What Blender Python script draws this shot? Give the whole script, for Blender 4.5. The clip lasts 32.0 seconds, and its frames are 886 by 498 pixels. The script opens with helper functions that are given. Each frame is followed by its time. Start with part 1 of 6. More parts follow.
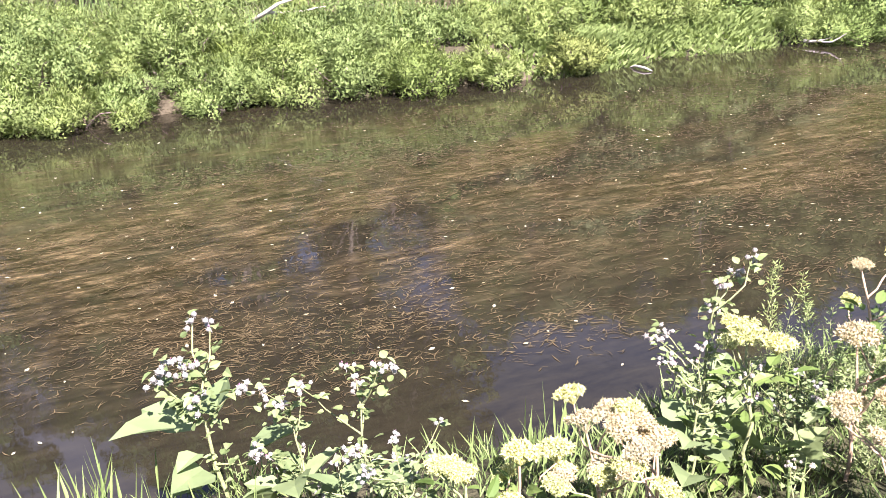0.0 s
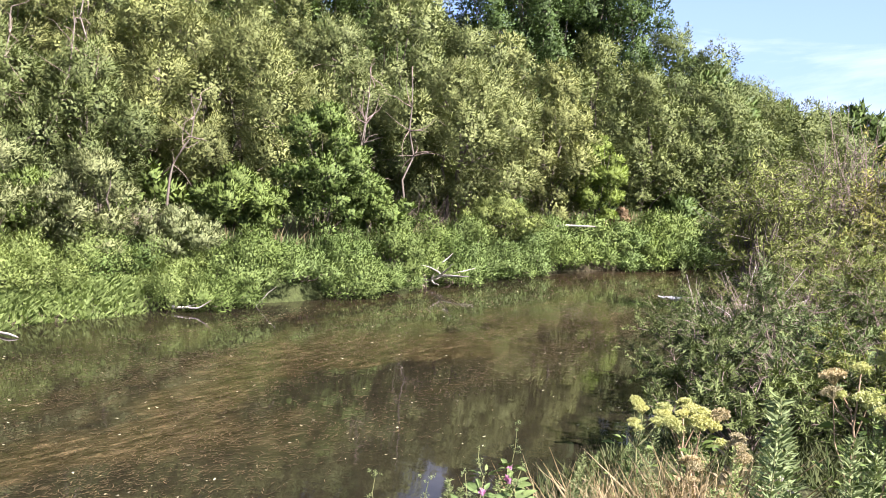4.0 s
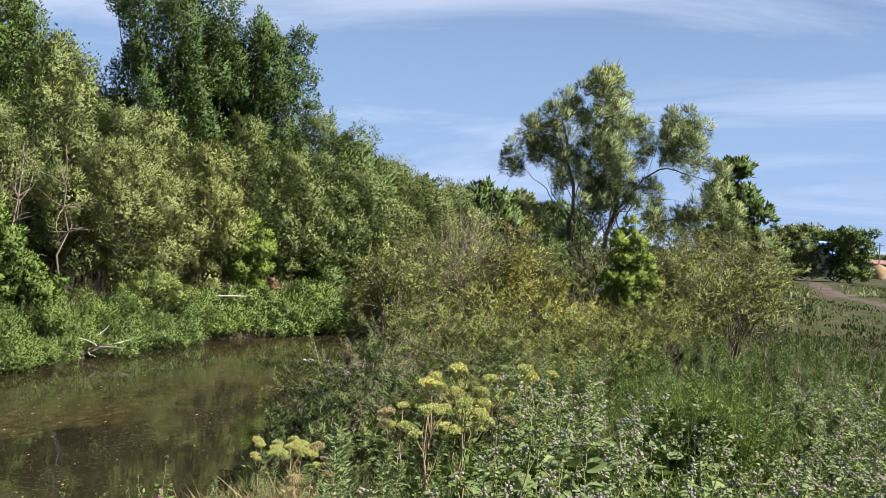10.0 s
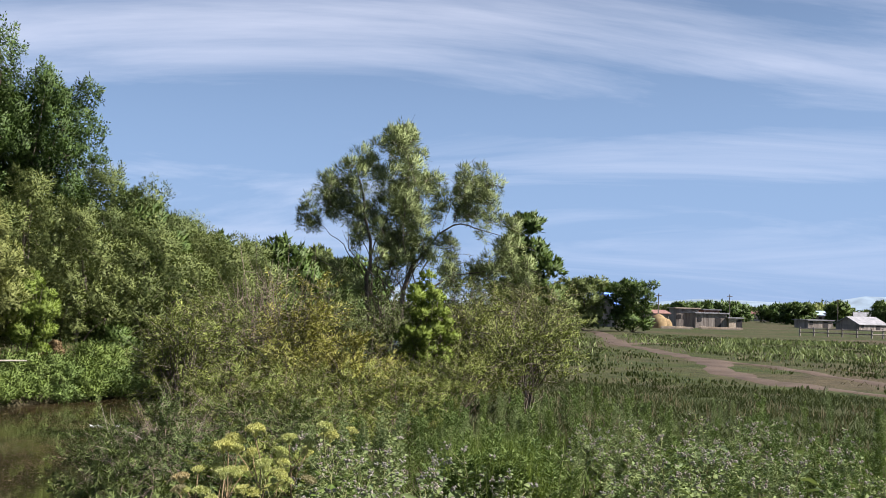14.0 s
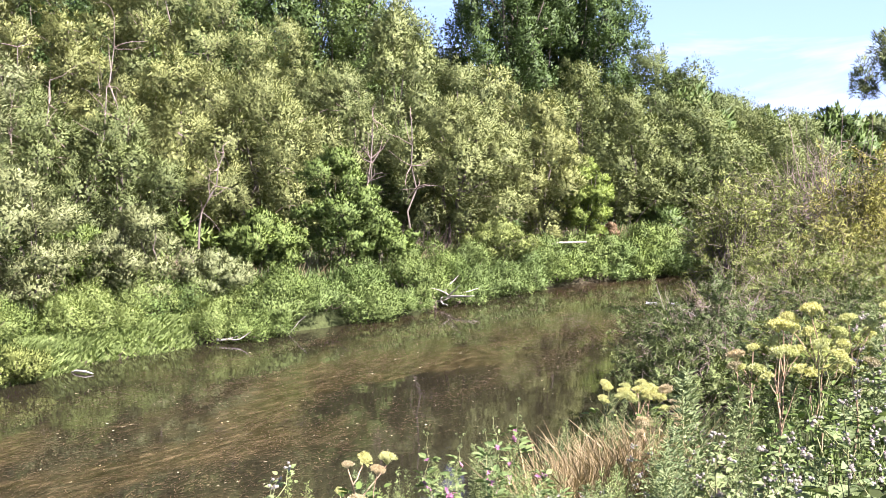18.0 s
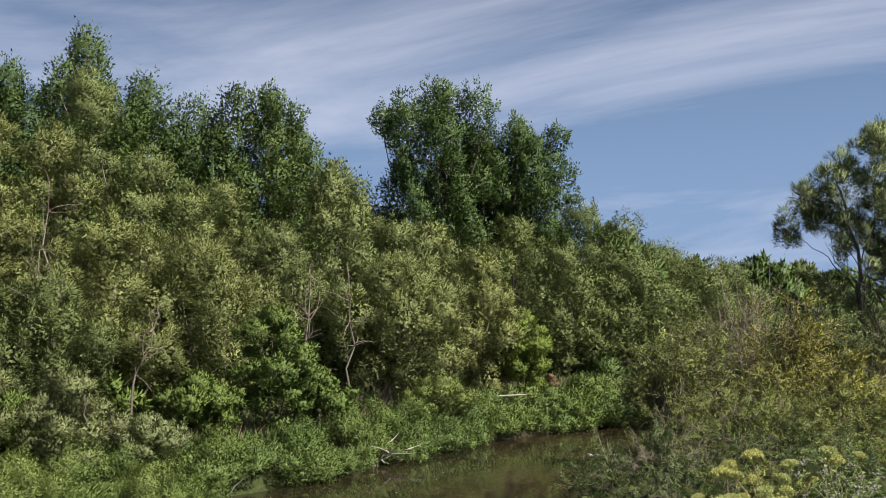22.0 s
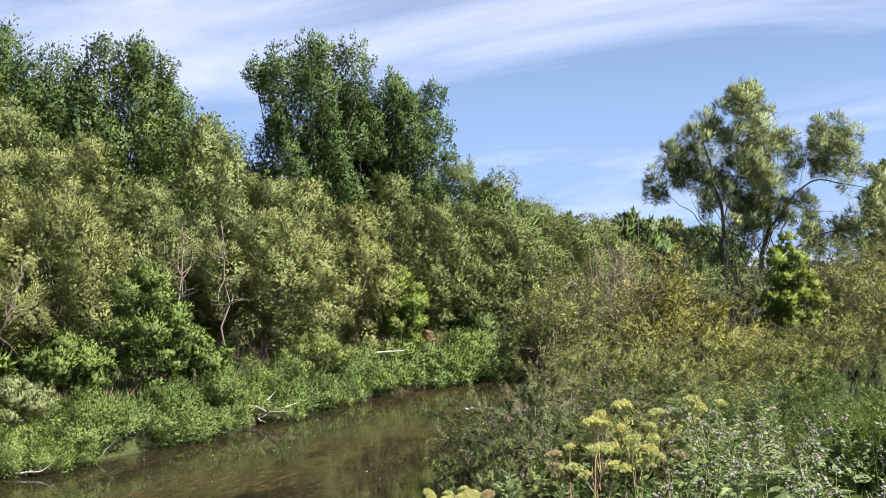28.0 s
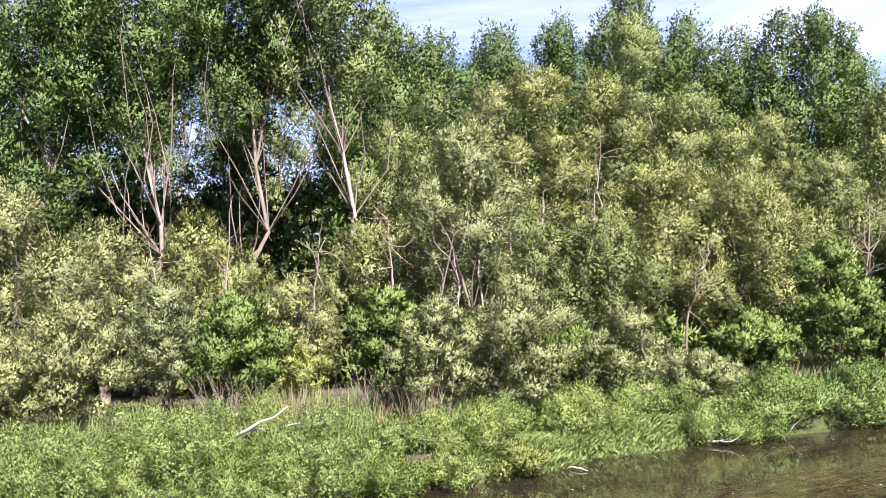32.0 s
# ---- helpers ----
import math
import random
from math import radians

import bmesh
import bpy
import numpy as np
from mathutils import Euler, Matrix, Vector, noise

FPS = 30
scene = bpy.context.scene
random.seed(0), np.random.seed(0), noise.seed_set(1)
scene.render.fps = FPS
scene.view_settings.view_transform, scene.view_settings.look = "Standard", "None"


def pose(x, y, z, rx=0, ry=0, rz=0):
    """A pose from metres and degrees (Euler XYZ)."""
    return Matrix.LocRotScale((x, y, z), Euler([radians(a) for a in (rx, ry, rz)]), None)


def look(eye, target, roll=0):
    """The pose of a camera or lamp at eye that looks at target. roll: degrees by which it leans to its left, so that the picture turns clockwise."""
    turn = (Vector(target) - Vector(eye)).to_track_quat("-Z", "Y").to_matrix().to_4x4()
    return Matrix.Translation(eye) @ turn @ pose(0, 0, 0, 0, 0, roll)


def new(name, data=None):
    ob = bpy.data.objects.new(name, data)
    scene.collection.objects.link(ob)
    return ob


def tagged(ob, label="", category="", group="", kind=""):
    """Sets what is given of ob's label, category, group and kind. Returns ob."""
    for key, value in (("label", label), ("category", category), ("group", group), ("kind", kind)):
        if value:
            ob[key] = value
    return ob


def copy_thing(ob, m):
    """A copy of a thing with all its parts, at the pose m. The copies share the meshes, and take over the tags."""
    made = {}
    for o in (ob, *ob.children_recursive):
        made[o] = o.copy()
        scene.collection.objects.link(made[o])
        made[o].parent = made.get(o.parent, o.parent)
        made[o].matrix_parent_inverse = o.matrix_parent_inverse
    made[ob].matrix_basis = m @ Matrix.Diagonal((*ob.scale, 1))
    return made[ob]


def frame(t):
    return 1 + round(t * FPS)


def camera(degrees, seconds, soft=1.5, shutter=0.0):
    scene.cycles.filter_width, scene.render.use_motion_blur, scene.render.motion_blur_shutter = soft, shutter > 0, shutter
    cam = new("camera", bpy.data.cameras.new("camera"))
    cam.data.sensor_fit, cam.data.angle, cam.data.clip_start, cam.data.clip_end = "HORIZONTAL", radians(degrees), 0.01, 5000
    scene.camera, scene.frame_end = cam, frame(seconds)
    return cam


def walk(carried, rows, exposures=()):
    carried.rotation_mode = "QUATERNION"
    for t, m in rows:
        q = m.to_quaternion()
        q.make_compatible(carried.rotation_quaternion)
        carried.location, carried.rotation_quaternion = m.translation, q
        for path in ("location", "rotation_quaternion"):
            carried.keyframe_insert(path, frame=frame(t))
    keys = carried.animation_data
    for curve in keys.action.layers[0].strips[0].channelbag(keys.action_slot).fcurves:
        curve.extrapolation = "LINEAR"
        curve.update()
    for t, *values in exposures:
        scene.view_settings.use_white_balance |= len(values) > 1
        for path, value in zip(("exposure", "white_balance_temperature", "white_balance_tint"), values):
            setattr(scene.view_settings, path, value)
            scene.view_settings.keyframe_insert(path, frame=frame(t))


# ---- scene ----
def aim(x, y, z, yaw, pitch, roll):
    """Camera pose: yaw to the left of +y, pitch up, roll as in look()."""
    a, p = radians(yaw), radians(pitch)
    way = Vector((-math.sin(a) * math.cos(p), math.cos(a) * math.cos(p), math.sin(p)))
    return look((x, y, z), Vector((x, y, z)) + way, roll)


cam = camera(45.96, 32.0, soft=0.9)
PATH = [
    (0.0, aim(-1.69, 3.18, 4.00, 64.56, -19.30, -2.59)),
    (0.5, aim(-1.69, 3.18, 4.00, 58.55, -20.13, -4.35)),
    (1.0, aim(-1.69, 3.18, 4.00, 53.34, -20.71, -4.03)),
    (1.5, aim(-1.69, 3.18, 4.00, 46.31, -19.13, -0.97)),
    (2.0, aim(-1.69, 3.18, 4.00, 40.13, -17.09, 1.50)),
    (2.5, aim(-1.69, 3.18, 4.00, 36.25, -14.20, 2.26)),
    (3.0, aim(-1.69, 3.18, 4.00, 34.07, -10.72, 2.80)),
    (3.5, aim(-1.69, 3.18, 4.00, 32.19, -7.11, 2.78)),
    (4.0, aim(-1.69, 3.18, 4.00, 30.62, -4.84, 2.56)),
    (4.5, aim(-1.69, 3.18, 4.00, 28.40, -2.38, 1.91)),
    (5.0, aim(-1.45, 2.73, 4.07, 26.96, -2.08, 1.49)),
    (5.5, aim(-0.84, 1.59, 4.25, 25.52, -1.78, 1.06)),
    (6.0, aim(-0.24, 0.45, 4.43, 24.09, -1.49, 0.64)),
    (6.5, aim(0.00, 0.00, 4.50, 22.65, -1.19, 0.22)),
    (7.0, aim(0.00, 0.00, 4.50, 20.78, -1.49, -0.38)),
    (7.5, aim(0.00, 0.00, 4.50, 18.69, -1.80, -0.27)),
    (8.0, aim(0.00, 0.00, 4.50, 17.58, -1.91, 0.43)),
    (8.5, aim(0.00, 0.00, 4.50, 16.96, -1.85, 0.70)),
    (9.0, aim(0.00, 0.00, 4.50, 15.49, -2.20, 0.58)),
    (9.5, aim(0.00, 0.00, 4.50, 13.83, -1.61, 1.71)),
    (10.0, aim(0.00, 0.00, 4.50, 12.31, -0.57, 2.58)),
    (10.5, aim(0.00, 0.00, 4.50, 10.43, 0.05, 2.79)),
    (11.0, aim(0.00, 0.00, 4.50, 8.52, 1.17, 2.59)),
    (11.5, aim(0.00, 0.00, 4.50, 5.54, 2.17, 1.82)),
    (12.0, aim(0.00, 0.00, 4.50, 2.69, 2.75, 1.41)),
    (12.5, aim(0.00, 0.00, 4.50, 1.39, 2.83, 1.15)),
    (13.0, aim(0.00, 0.00, 4.50, 1.02, 2.78, 1.26)),
    (13.5, aim(0.00, 0.00, 4.50, 1.07, 3.16, 1.66)),
    (14.5, aim(0.00, 0.00, 4.50, 1.61, 2.48, 1.44)),
    (15.5, aim(0.00, 0.00, 4.50, 2.15, 1.80, 1.22)),
    (16.0, aim(0.00, 0.00, 4.50, 5.82, 0.54, 0.92)),
    (16.5, aim(0.00, 0.00, 4.50, 12.42, -0.96, 0.62)),
    (17.0, aim(0.00, 0.00, 4.50, 19.46, -2.45, -0.59)),
    (17.5, aim(0.00, 0.00, 4.50, 25.64, -3.45, -1.05)),
    (18.0, aim(0.00, 0.00, 4.50, 30.68, -3.85, -1.12)),
    (18.5, aim(0.00, 0.00, 4.50, 32.85, -4.42, -0.83)),
    (19.0, aim(0.00, 0.00, 4.50, 33.19, -4.70, 0.02)),
    (19.5, aim(0.00, 0.00, 4.50, 34.25, -3.64, -0.01)),
    (20.0, aim(0.00, 0.00, 4.50, 36.91, -0.88, -0.97)),
    (20.5, aim(0.00, 0.00, 4.50, 38.15, 2.65, -2.82)),
    (21.0, aim(0.00, 0.00, 4.50, 34.66, 3.80, -3.37)),
    (21.5, aim(0.00, 0.00, 4.50, 29.75, 4.10, -2.64)),
    (22.0, aim(0.00, 0.00, 4.50, 27.04, 4.53, -2.50)),
    (22.5, aim(0.00, 0.00, 4.50, 25.21, 4.89, -1.79)),
    (23.0, aim(0.00, 0.00, 4.50, 23.22, 5.41, -1.17)),
    (23.5, aim(0.00, 0.00, 4.50, 21.74, 5.89, -0.89)),
    (24.0, aim(0.00, 0.00, 4.50, 20.72, 5.68, -0.75)),
    (24.5, aim(0.00, 0.00, 4.50, 19.52, 5.15, -1.31)),
    (25.5, aim(0.00, 0.00, 4.50, 18.92, 4.58, -1.69)),
    (26.5, aim(0.00, 0.00, 4.50, 18.33, 4.01, -2.08)),
    (27.0, aim(0.00, 0.00, 4.50, 18.78, 3.00, -2.16)),
    (27.5, aim(0.00, 0.00, 4.50, 19.47, 2.25, -2.21)),
    (28.0, aim(0.00, 0.00, 4.50, 20.41, 1.85, -3.03)),
    (28.5, aim(0.00, 0.00, 4.50, 21.68, 2.06, -2.92)),
    (29.0, aim(0.00, 0.00, 4.50, 24.22, 2.61, -2.12)),
    (29.5, aim(0.00, 0.00, 4.50, 29.37, 2.91, -2.03)),
    (30.0, aim(0.00, 0.00, 4.50, 35.15, 3.39, -2.26)),
    (30.5, aim(0.00, 0.00, 4.50, 39.54, 3.70, -2.85)),
    (31.0, aim(0.00, 0.00, 4.50, 43.94, 3.69, -3.27)),
    (31.5, aim(0.00, 0.00, 4.50, 49.63, 3.21, -3.51)),
    (32.0, aim(0.00, 0.00, 4.50, 56.65, 2.56, -3.11)),
]

EXPOSURES = [(s, e + 0.34, 6400 - 390 * max(0.0, e - 0.4), 18 + 17 * max(0.0, e - 0.4)) for s, e in (
    (0.0, 1.6), (1.0, 1.5), (2.0, 1.5), (3.0, 1.55), (4.0, 1.15), (6.5, 0.74), (8.0, 0.62), (9.0, 0.55), (10.0, 0.4), (11.0, 0.15), (12.0, 0.0), (13.0, 0.1), (16.0, 0.55), (17.0, 0.85), (17.6, 1.3), (19.5, 1.45), (20.0, 1.25),
    (20.6, 0.75), (21.5, 0.0), (22.0, -0.1), (23.0, 0.0), (24.0, 0.32), (27.0, 0.6), (30.0, 0.62), (32.0, 1.15))]
walk(cam, PATH, EXPOSURES)

# ---- world and sun ----
SUN_YAW, SUN_EL = -98.0, 44.0
world = bpy.data.worlds.new("sky")
scene.world = world
world.use_nodes = True
wt = world.node_tree
wt.nodes.clear()


def wn(kind, **kw):
    n = wt.nodes.new(kind)
    for k, v in kw.items():
        n.inputs[k].default_value = v
    return n


sky = wt.nodes.new("ShaderNodeTexSky")
sky.sky_type, sky.sun_disc = "NISHITA", False
sky.sun_elevation, sky.sun_rotation = radians(SUN_EL), radians(-SUN_YAW)
sky.air_density, sky.dust_density, sky.ozone_density = 1.0, 0.35, 1.6
coord = wt.nodes.new("ShaderNodeTexCoord")
sep = wt.nodes.new("ShaderNodeSeparateXYZ")
wt.links.new(coord.outputs["Generated"], sep.inputs[0])
# cirrus: the view direction laid on a flat layer high above
lift = wt.nodes.new("ShaderNodeMath")
lift.operation = "MAXIMUM"
lift.inputs[1].default_value = 0.0
wt.links.new(sep.outputs["Z"], lift.inputs[0])
lift2 = wt.nodes.new("ShaderNodeMath")
lift2.operation = "ADD"
lift2.inputs[1].default_value = 0.10
wt.links.new(lift.outputs[0], lift2.inputs[0])
div = wt.nodes.new("ShaderNodeVectorMath")
div.operation = "DIVIDE"
comb = wt.nodes.new("ShaderNodeCombineXYZ")
for k in range(3):
    wt.links.new(lift2.outputs[0], comb.inputs[k])
wt.links.new(coord.outputs["Generated"], div.inputs[0])
wt.links.new(comb.outputs[0], div.inputs[1])
mp = wt.nodes.new("ShaderNodeMapping")
mp.inputs["Rotation"].default_value = (0, 0, radians(-32))
mp.inputs["Scale"].default_value = (0.34, 0.6, 0.0)
mp.inputs["Location"].default_value = (3.1, 1.7, 0.0)
wt.links.new(div.outputs[0], mp.inputs["Vector"])
cl = wn("ShaderNodeTexNoise", Scale=0.8, Detail=10.0, Roughness=0.6, Distortion=1.3)
wt.links.new(mp.outputs[0], cl.inputs["Vector"])
ramp = wt.nodes.new("ShaderNodeValToRGB")
ramp.color_ramp.elements[0].position, ramp.color_ramp.elements[1].position = 0.46, 0.80
ramp.color_ramp.elements[1].color = (0.85, 0.85, 0.85, 1)
wt.links.new(cl.outputs["Fac"], ramp.inputs[0])
mixc = wt.nodes.new("ShaderNodeMix")
mixc.data_type = "RGBA"
fade = wt.nodes.new("ShaderNodeMapRange")
fade.inputs["From Min"].default_value, fade.inputs["From Max"].default_value = 0.0, 0.22
fade.inputs["To Min"].default_value = 0.25
wt.links.new(sep.outputs["Z"], fade.inputs["Value"])
thin = wt.nodes.new("ShaderNodeMath")
thin.operation = "MULTIPLY"
wt.links.new(ramp.outputs["Color"], thin.inputs[0])
wt.links.new(fade.outputs[0], thin.inputs[1])
wt.links.new(thin.outputs[0], mixc.inputs["Factor"])
# pale summer haze low in the sky
low = wt.nodes.new("ShaderNodeMapRange")
low.interpolation_type = "SMOOTHSTEP"
low.inputs["From Min"].default_value, low.inputs["From Max"].default_value = -0.02, 0.45
low.inputs["To Min"].default_value, low.inputs["To Max"].default_value = 0.85, 0.0
wt.links.new(sep.outputs["Z"], low.inputs["Value"])
haze = wt.nodes.new("ShaderNodeMix")
haze.data_type = "RGBA"
haze.inputs["B"].default_value = (3.9, 6.4, 10.3, 1)
wt.links.new(low.outputs[0], haze.inputs["Factor"])
wt.links.new(sky.outputs[0], haze.inputs["A"])
wt.links.new(haze.outputs["Result"], mixc.inputs["A"])
mixc.inputs["B"].default_value = (12.6, 13.4, 14.8, 1)
bg = wt.nodes.new("ShaderNodeBackground")
bg.inputs["Strength"].default_value = 0.054
wt.links.new(mixc.outputs["Result"], bg.inputs["Color"])
wo = wt.nodes.new("ShaderNodeOutputWorld")
wt.links.new(bg.outputs[0], wo.inputs["Surface"])

sun = new("sun", bpy.data.lights.new("sun", "SUN"))
sun.data.energy, sun.data.angle, sun.data.color = 7.4, radians(0.6), (1.0, 0.965, 0.90)
sa, se = radians(SUN_YAW), radians(SUN_EL)
sun_way = Vector((-math.sin(sa) * math.cos(se), math.cos(sa) * math.cos(se), math.sin(se)))
sun.matrix_world = look(sun_way * 60, (0, 0, 0))

# ---- materials ----
def nodes_of(name):
    m = bpy.data.materials.new(name)
    m.use_nodes = True
    t = m.node_tree
    t.nodes.clear()
    out = t.nodes.new("ShaderNodeOutputMaterial")
    return m, t, out


def tex_noise(t, scale, detail=4.0, rough=0.55, distort=0.0, stretch=None, kind="Object"):
    co = t.nodes.new("ShaderNodeTexCoord")
    n = t.nodes.new("ShaderNodeTexNoise")
    n.inputs["Scale"].default_value, n.inputs["Detail"].default_value = scale, detail
    n.inputs["Roughness"].default_value, n.inputs["Distortion"].default_value = rough, distort
    if stretch:
        m = t.nodes.new("ShaderNodeMapping")
        m.inputs["Scale"].default_value = stretch
        t.links.new(co.outputs[kind], m.inputs["Vector"])
        t.links.new(m.outputs[0], n.inputs["Vector"])
    else:
        t.links.new(co.outputs[kind], n.inputs["Vector"])
    return n


def ramp_of(t, src, stops):
    r = t.nodes.new("ShaderNodeValToRGB")
    els = r.color_ramp.elements
    while len(els) < len(stops):
        els.new(0.5)
    for e, (p, c) in zip(els, stops):
        e.position, e.color = p, (*c, 1)
    t.links.new(src, r.inputs[0])
    return r


def mix_of(t, fac, a, b, mode="MIX"):
    n = t.nodes.new("ShaderNodeMix")
    n.data_type, n.blend_type = "RGBA", mode
    for key, v in (("Factor", fac), ("A", a), ("B", b)):
        if isinstance(v, (int, float)):
            n.inputs[key].default_value = v
        elif isinstance(v, tuple):
            n.inputs[key].default_value = (*v, 1)
        else:
            t.links.new(v, n.inputs[key])
    return n.outputs["Result"]


def leaf_mat(name, dark, light, trans=0.13, rough=0.6, patch=0.6, shine=0.14):
    """Foliage: each leaf has a tone of its own, whole patches drift, each plant differs a little."""
    m, t, out = nodes_of(name)
    dark, light = tuple(0.78 * p for p in dark), tuple(0.78 * p for p in light)
    geo = t.nodes.new("ShaderNodeNewGeometry")
    info = t.nodes.new("ShaderNodeObjectInfo")
    even = tuple((p + q) / 2 for p, q in zip(dark, light))
    col = ramp_of(t, geo.outputs["Random Per Island"], [(0.0, tuple(p * 0.8 + q * 0.2 for p, q in zip(dark, even))), (1.0, tuple(p * 0.8 + q * 0.2 for p, q in zip(light, even)))]).outputs["Color"]
    big = tex_noise(t, patch, 3.0)
    tone = ramp_of(t, big.outputs["Fac"], [(0.3, (0.76, 0.78, 0.72)), (0.7, (1.18, 1.19, 1.08))])
    col = mix_of(t, 1.0, col, tone.outputs["Color"], "MULTIPLY")
    own = ramp_of(t, info.outputs["Random"], [(0.0, (0.86, 0.93, 0.92)), (1.0, (1.08, 1.07, 0.97))])
    col = mix_of(t, 1.0, col, own.outputs["Color"], "MULTIPLY")
    p = t.nodes.new("ShaderNodeBsdfPrincipled")
    p.inputs["Roughness"].default_value = rough
    p.inputs["Specular IOR Level"].default_value = shine
    t.links.new(col, p.inputs["Base Color"])
    tr = t.nodes.new("ShaderNodeBsdfTranslucent")
    t.links.new(mix_of(t, 1.0, col, (1.1, 1.15, 0.7), "MULTIPLY"), tr.inputs["Color"])
    mx = t.nodes.new("ShaderNodeMixShader")
    mx.inputs[0].default_value = trans
    t.links.new(p.outputs[0], mx.inputs[1])
    t.links.new(tr.outputs[0], mx.inputs[2])
    t.links.new(mx.outputs[0], out.inputs["Surface"])
    return m


def rough_mat(name, dark, light, scale=3.0, fine=30.0, rough=0.85, bump=0.3, stretch=None, kind="Object", metal=0.0):
    """A matt surface with tone at two scales and a fine relief."""
    m, t, out = nodes_of(name)
    a = tex_noise(t, scale, 4.0, stretch=stretch, kind=kind)
    b = tex_noise(t, fine, 3.0, stretch=stretch, kind=kind)
    info = t.nodes.new("ShaderNodeObjectInfo")
    col = ramp_of(t, a.outputs["Fac"], [(0.3, dark), (0.7, light)]).outputs["Color"]
    fine_tone = ramp_of(t, b.outputs["Fac"], [(0.3, (0.75, 0.75, 0.75)), (0.7, (1.2, 1.2, 1.2))])
    col = mix_of(t, 1.0, col, fine_tone.outputs["Color"], "MULTIPLY")
    own = ramp_of(t, info.outputs["Random"], [(0.0, (0.85, 0.85, 0.85)), (1.0, (1.15, 1.15, 1.15))])
    col = mix_of(t, 1.0, col, own.outputs["Color"], "MULTIPLY")
    p = t.nodes.new("ShaderNodeBsdfPrincipled")
    p.inputs["Roughness"].default_value, p.inputs["Metallic"].default_value = rough, metal
    p.inputs["Specular IOR Level"].default_value = 0.25
    t.links.new(col, p.inputs["Base Color"])
    bp = t.nodes.new("ShaderNodeBump")
    bp.inputs["Strength"].default_value, bp.inputs["Distance"].default_value = bump, 0.02
    t.links.new(b.outputs["Fac"], bp.inputs["Height"])
    t.links.new(bp.outputs[0], p.inputs["Normal"])
    t.links.new(p.outputs[0], out.inputs["Surface"])
    return m


M_WILLOW = leaf_mat("willow_leaf", (0.106, 0.128, 0.042), (0.322, 0.345, 0.132))
M_WILLOW_PALE = leaf_mat("pale_willow_leaf", (0.13, 0.152, 0.06), (0.33, 0.35, 0.16))
M_WILLOW_DARK = leaf_mat("dark_willow_leaf", (0.082, 0.11, 0.037), (0.225, 0.262, 0.098))
M_POPLAR = leaf_mat("poplar_leaf", (0.048, 0.084, 0.023), (0.135, 0.192, 0.056), rough=0.5)
M_GREEN = leaf_mat("broad_leaf", (0.085, 0.135, 0.03), (0.19, 0.25, 0.07))
M_LIME = leaf_mat("lime_leaf", (0.125, 0.175, 0.04), (0.265, 0.335, 0.095), trans=0.34, shine=0.15)
M_BANK = leaf_mat("bank_leaf", (0.148, 0.20, 0.058), (0.335, 0.408, 0.14), trans=0.32, shine=0.12)
M_YELLOW = leaf_mat("yellowing_leaf", (0.17, 0.17, 0.04), (0.39, 0.365, 0.095))
M_OLIVE = leaf_mat("olive_leaf", (0.12, 0.148, 0.04), (0.305, 0.345, 0.10))
M_RED = leaf_mat("red_leaf", (0.17, 0.11, 0.06), (0.32, 0.22, 0.13))
M_GRASS = leaf_mat("grass_blade", (0.095, 0.145, 0.045), (0.24, 0.31, 0.115))
M_THIN = leaf_mat("thin_herb_leaf", (0.16, 0.22, 0.07), (0.36, 0.44, 0.17))
M_HERB = leaf_mat("herb_leaf", (0.085, 0.13, 0.034), (0.215, 0.285, 0.09))
M_SILVER = leaf_mat("silver_willow_leaf", (0.13, 0.165, 0.068), (0.37, 0.42, 0.205))
M_MAPLE = leaf_mat("maple_leaf", (0.14, 0.19, 0.038), (0.32, 0.39, 0.10), trans=0.34, shine=0.12)
M_SALLOW = leaf_mat("sallow_leaf", (0.075, 0.105, 0.036), (0.22, 0.275, 0.105))
M_RUST = leaf_mat("rusty_stalk", (0.26, 0.18, 0.10), (0.46, 0.36, 0.22), trans=0.2)
M_FIELD = leaf_mat("field_grass", (0.05, 0.07, 0.024), (0.12, 0.135, 0.055))
M_DRY = leaf_mat("dry_stalk", (0.24, 0.18, 0.10), (0.48, 0.38, 0.22), trans=0.2)
M_DUSKY = leaf_mat("withered_stalk", (0.15, 0.12, 0.085), (0.31, 0.255, 0.18), trans=0.15)
M_BURDOCK = leaf_mat("burdock_leaf", (0.125, 0.17, 0.066), (0.305, 0.365, 0.168), trans=0.25, patch=2.0)
M_MUGWORT = leaf_mat("mugwort_leaf", (0.14, 0.18, 0.075), (0.31, 0.37, 0.17))
M_STEM = rough_mat("green_stem", (0.14, 0.17, 0.06), (0.28, 0.28, 0.12), 6, 60)
M_STEM_DRY = rough_mat("dry_stem", (0.24, 0.16, 0.09), (0.42, 0.31, 0.18), 6, 60)
M_UMBEL = leaf_mat("yellow_umbel", (0.48, 0.47, 0.15), (0.8, 0.78, 0.39), trans=0.2)
M_UMBEL_DRY = leaf_mat("dry_umbel", (0.42, 0.33, 0.19), (0.68, 0.57, 0.37), trans=0.2)
M_BUR = leaf_mat("bur", (0.25, 0.22, 0.20), (0.5, 0.45, 0.42), trans=0.15)
M_PINK = leaf_mat("pink_petal", (0.55, 0.16, 0.42), (0.80, 0.42, 0.70), trans=0.35)
M_BARK = rough_mat("grey_bark", (0.07, 0.055, 0.04), (0.19, 0.16, 0.12), 4, 40, stretch=(1, 1, 0.25))
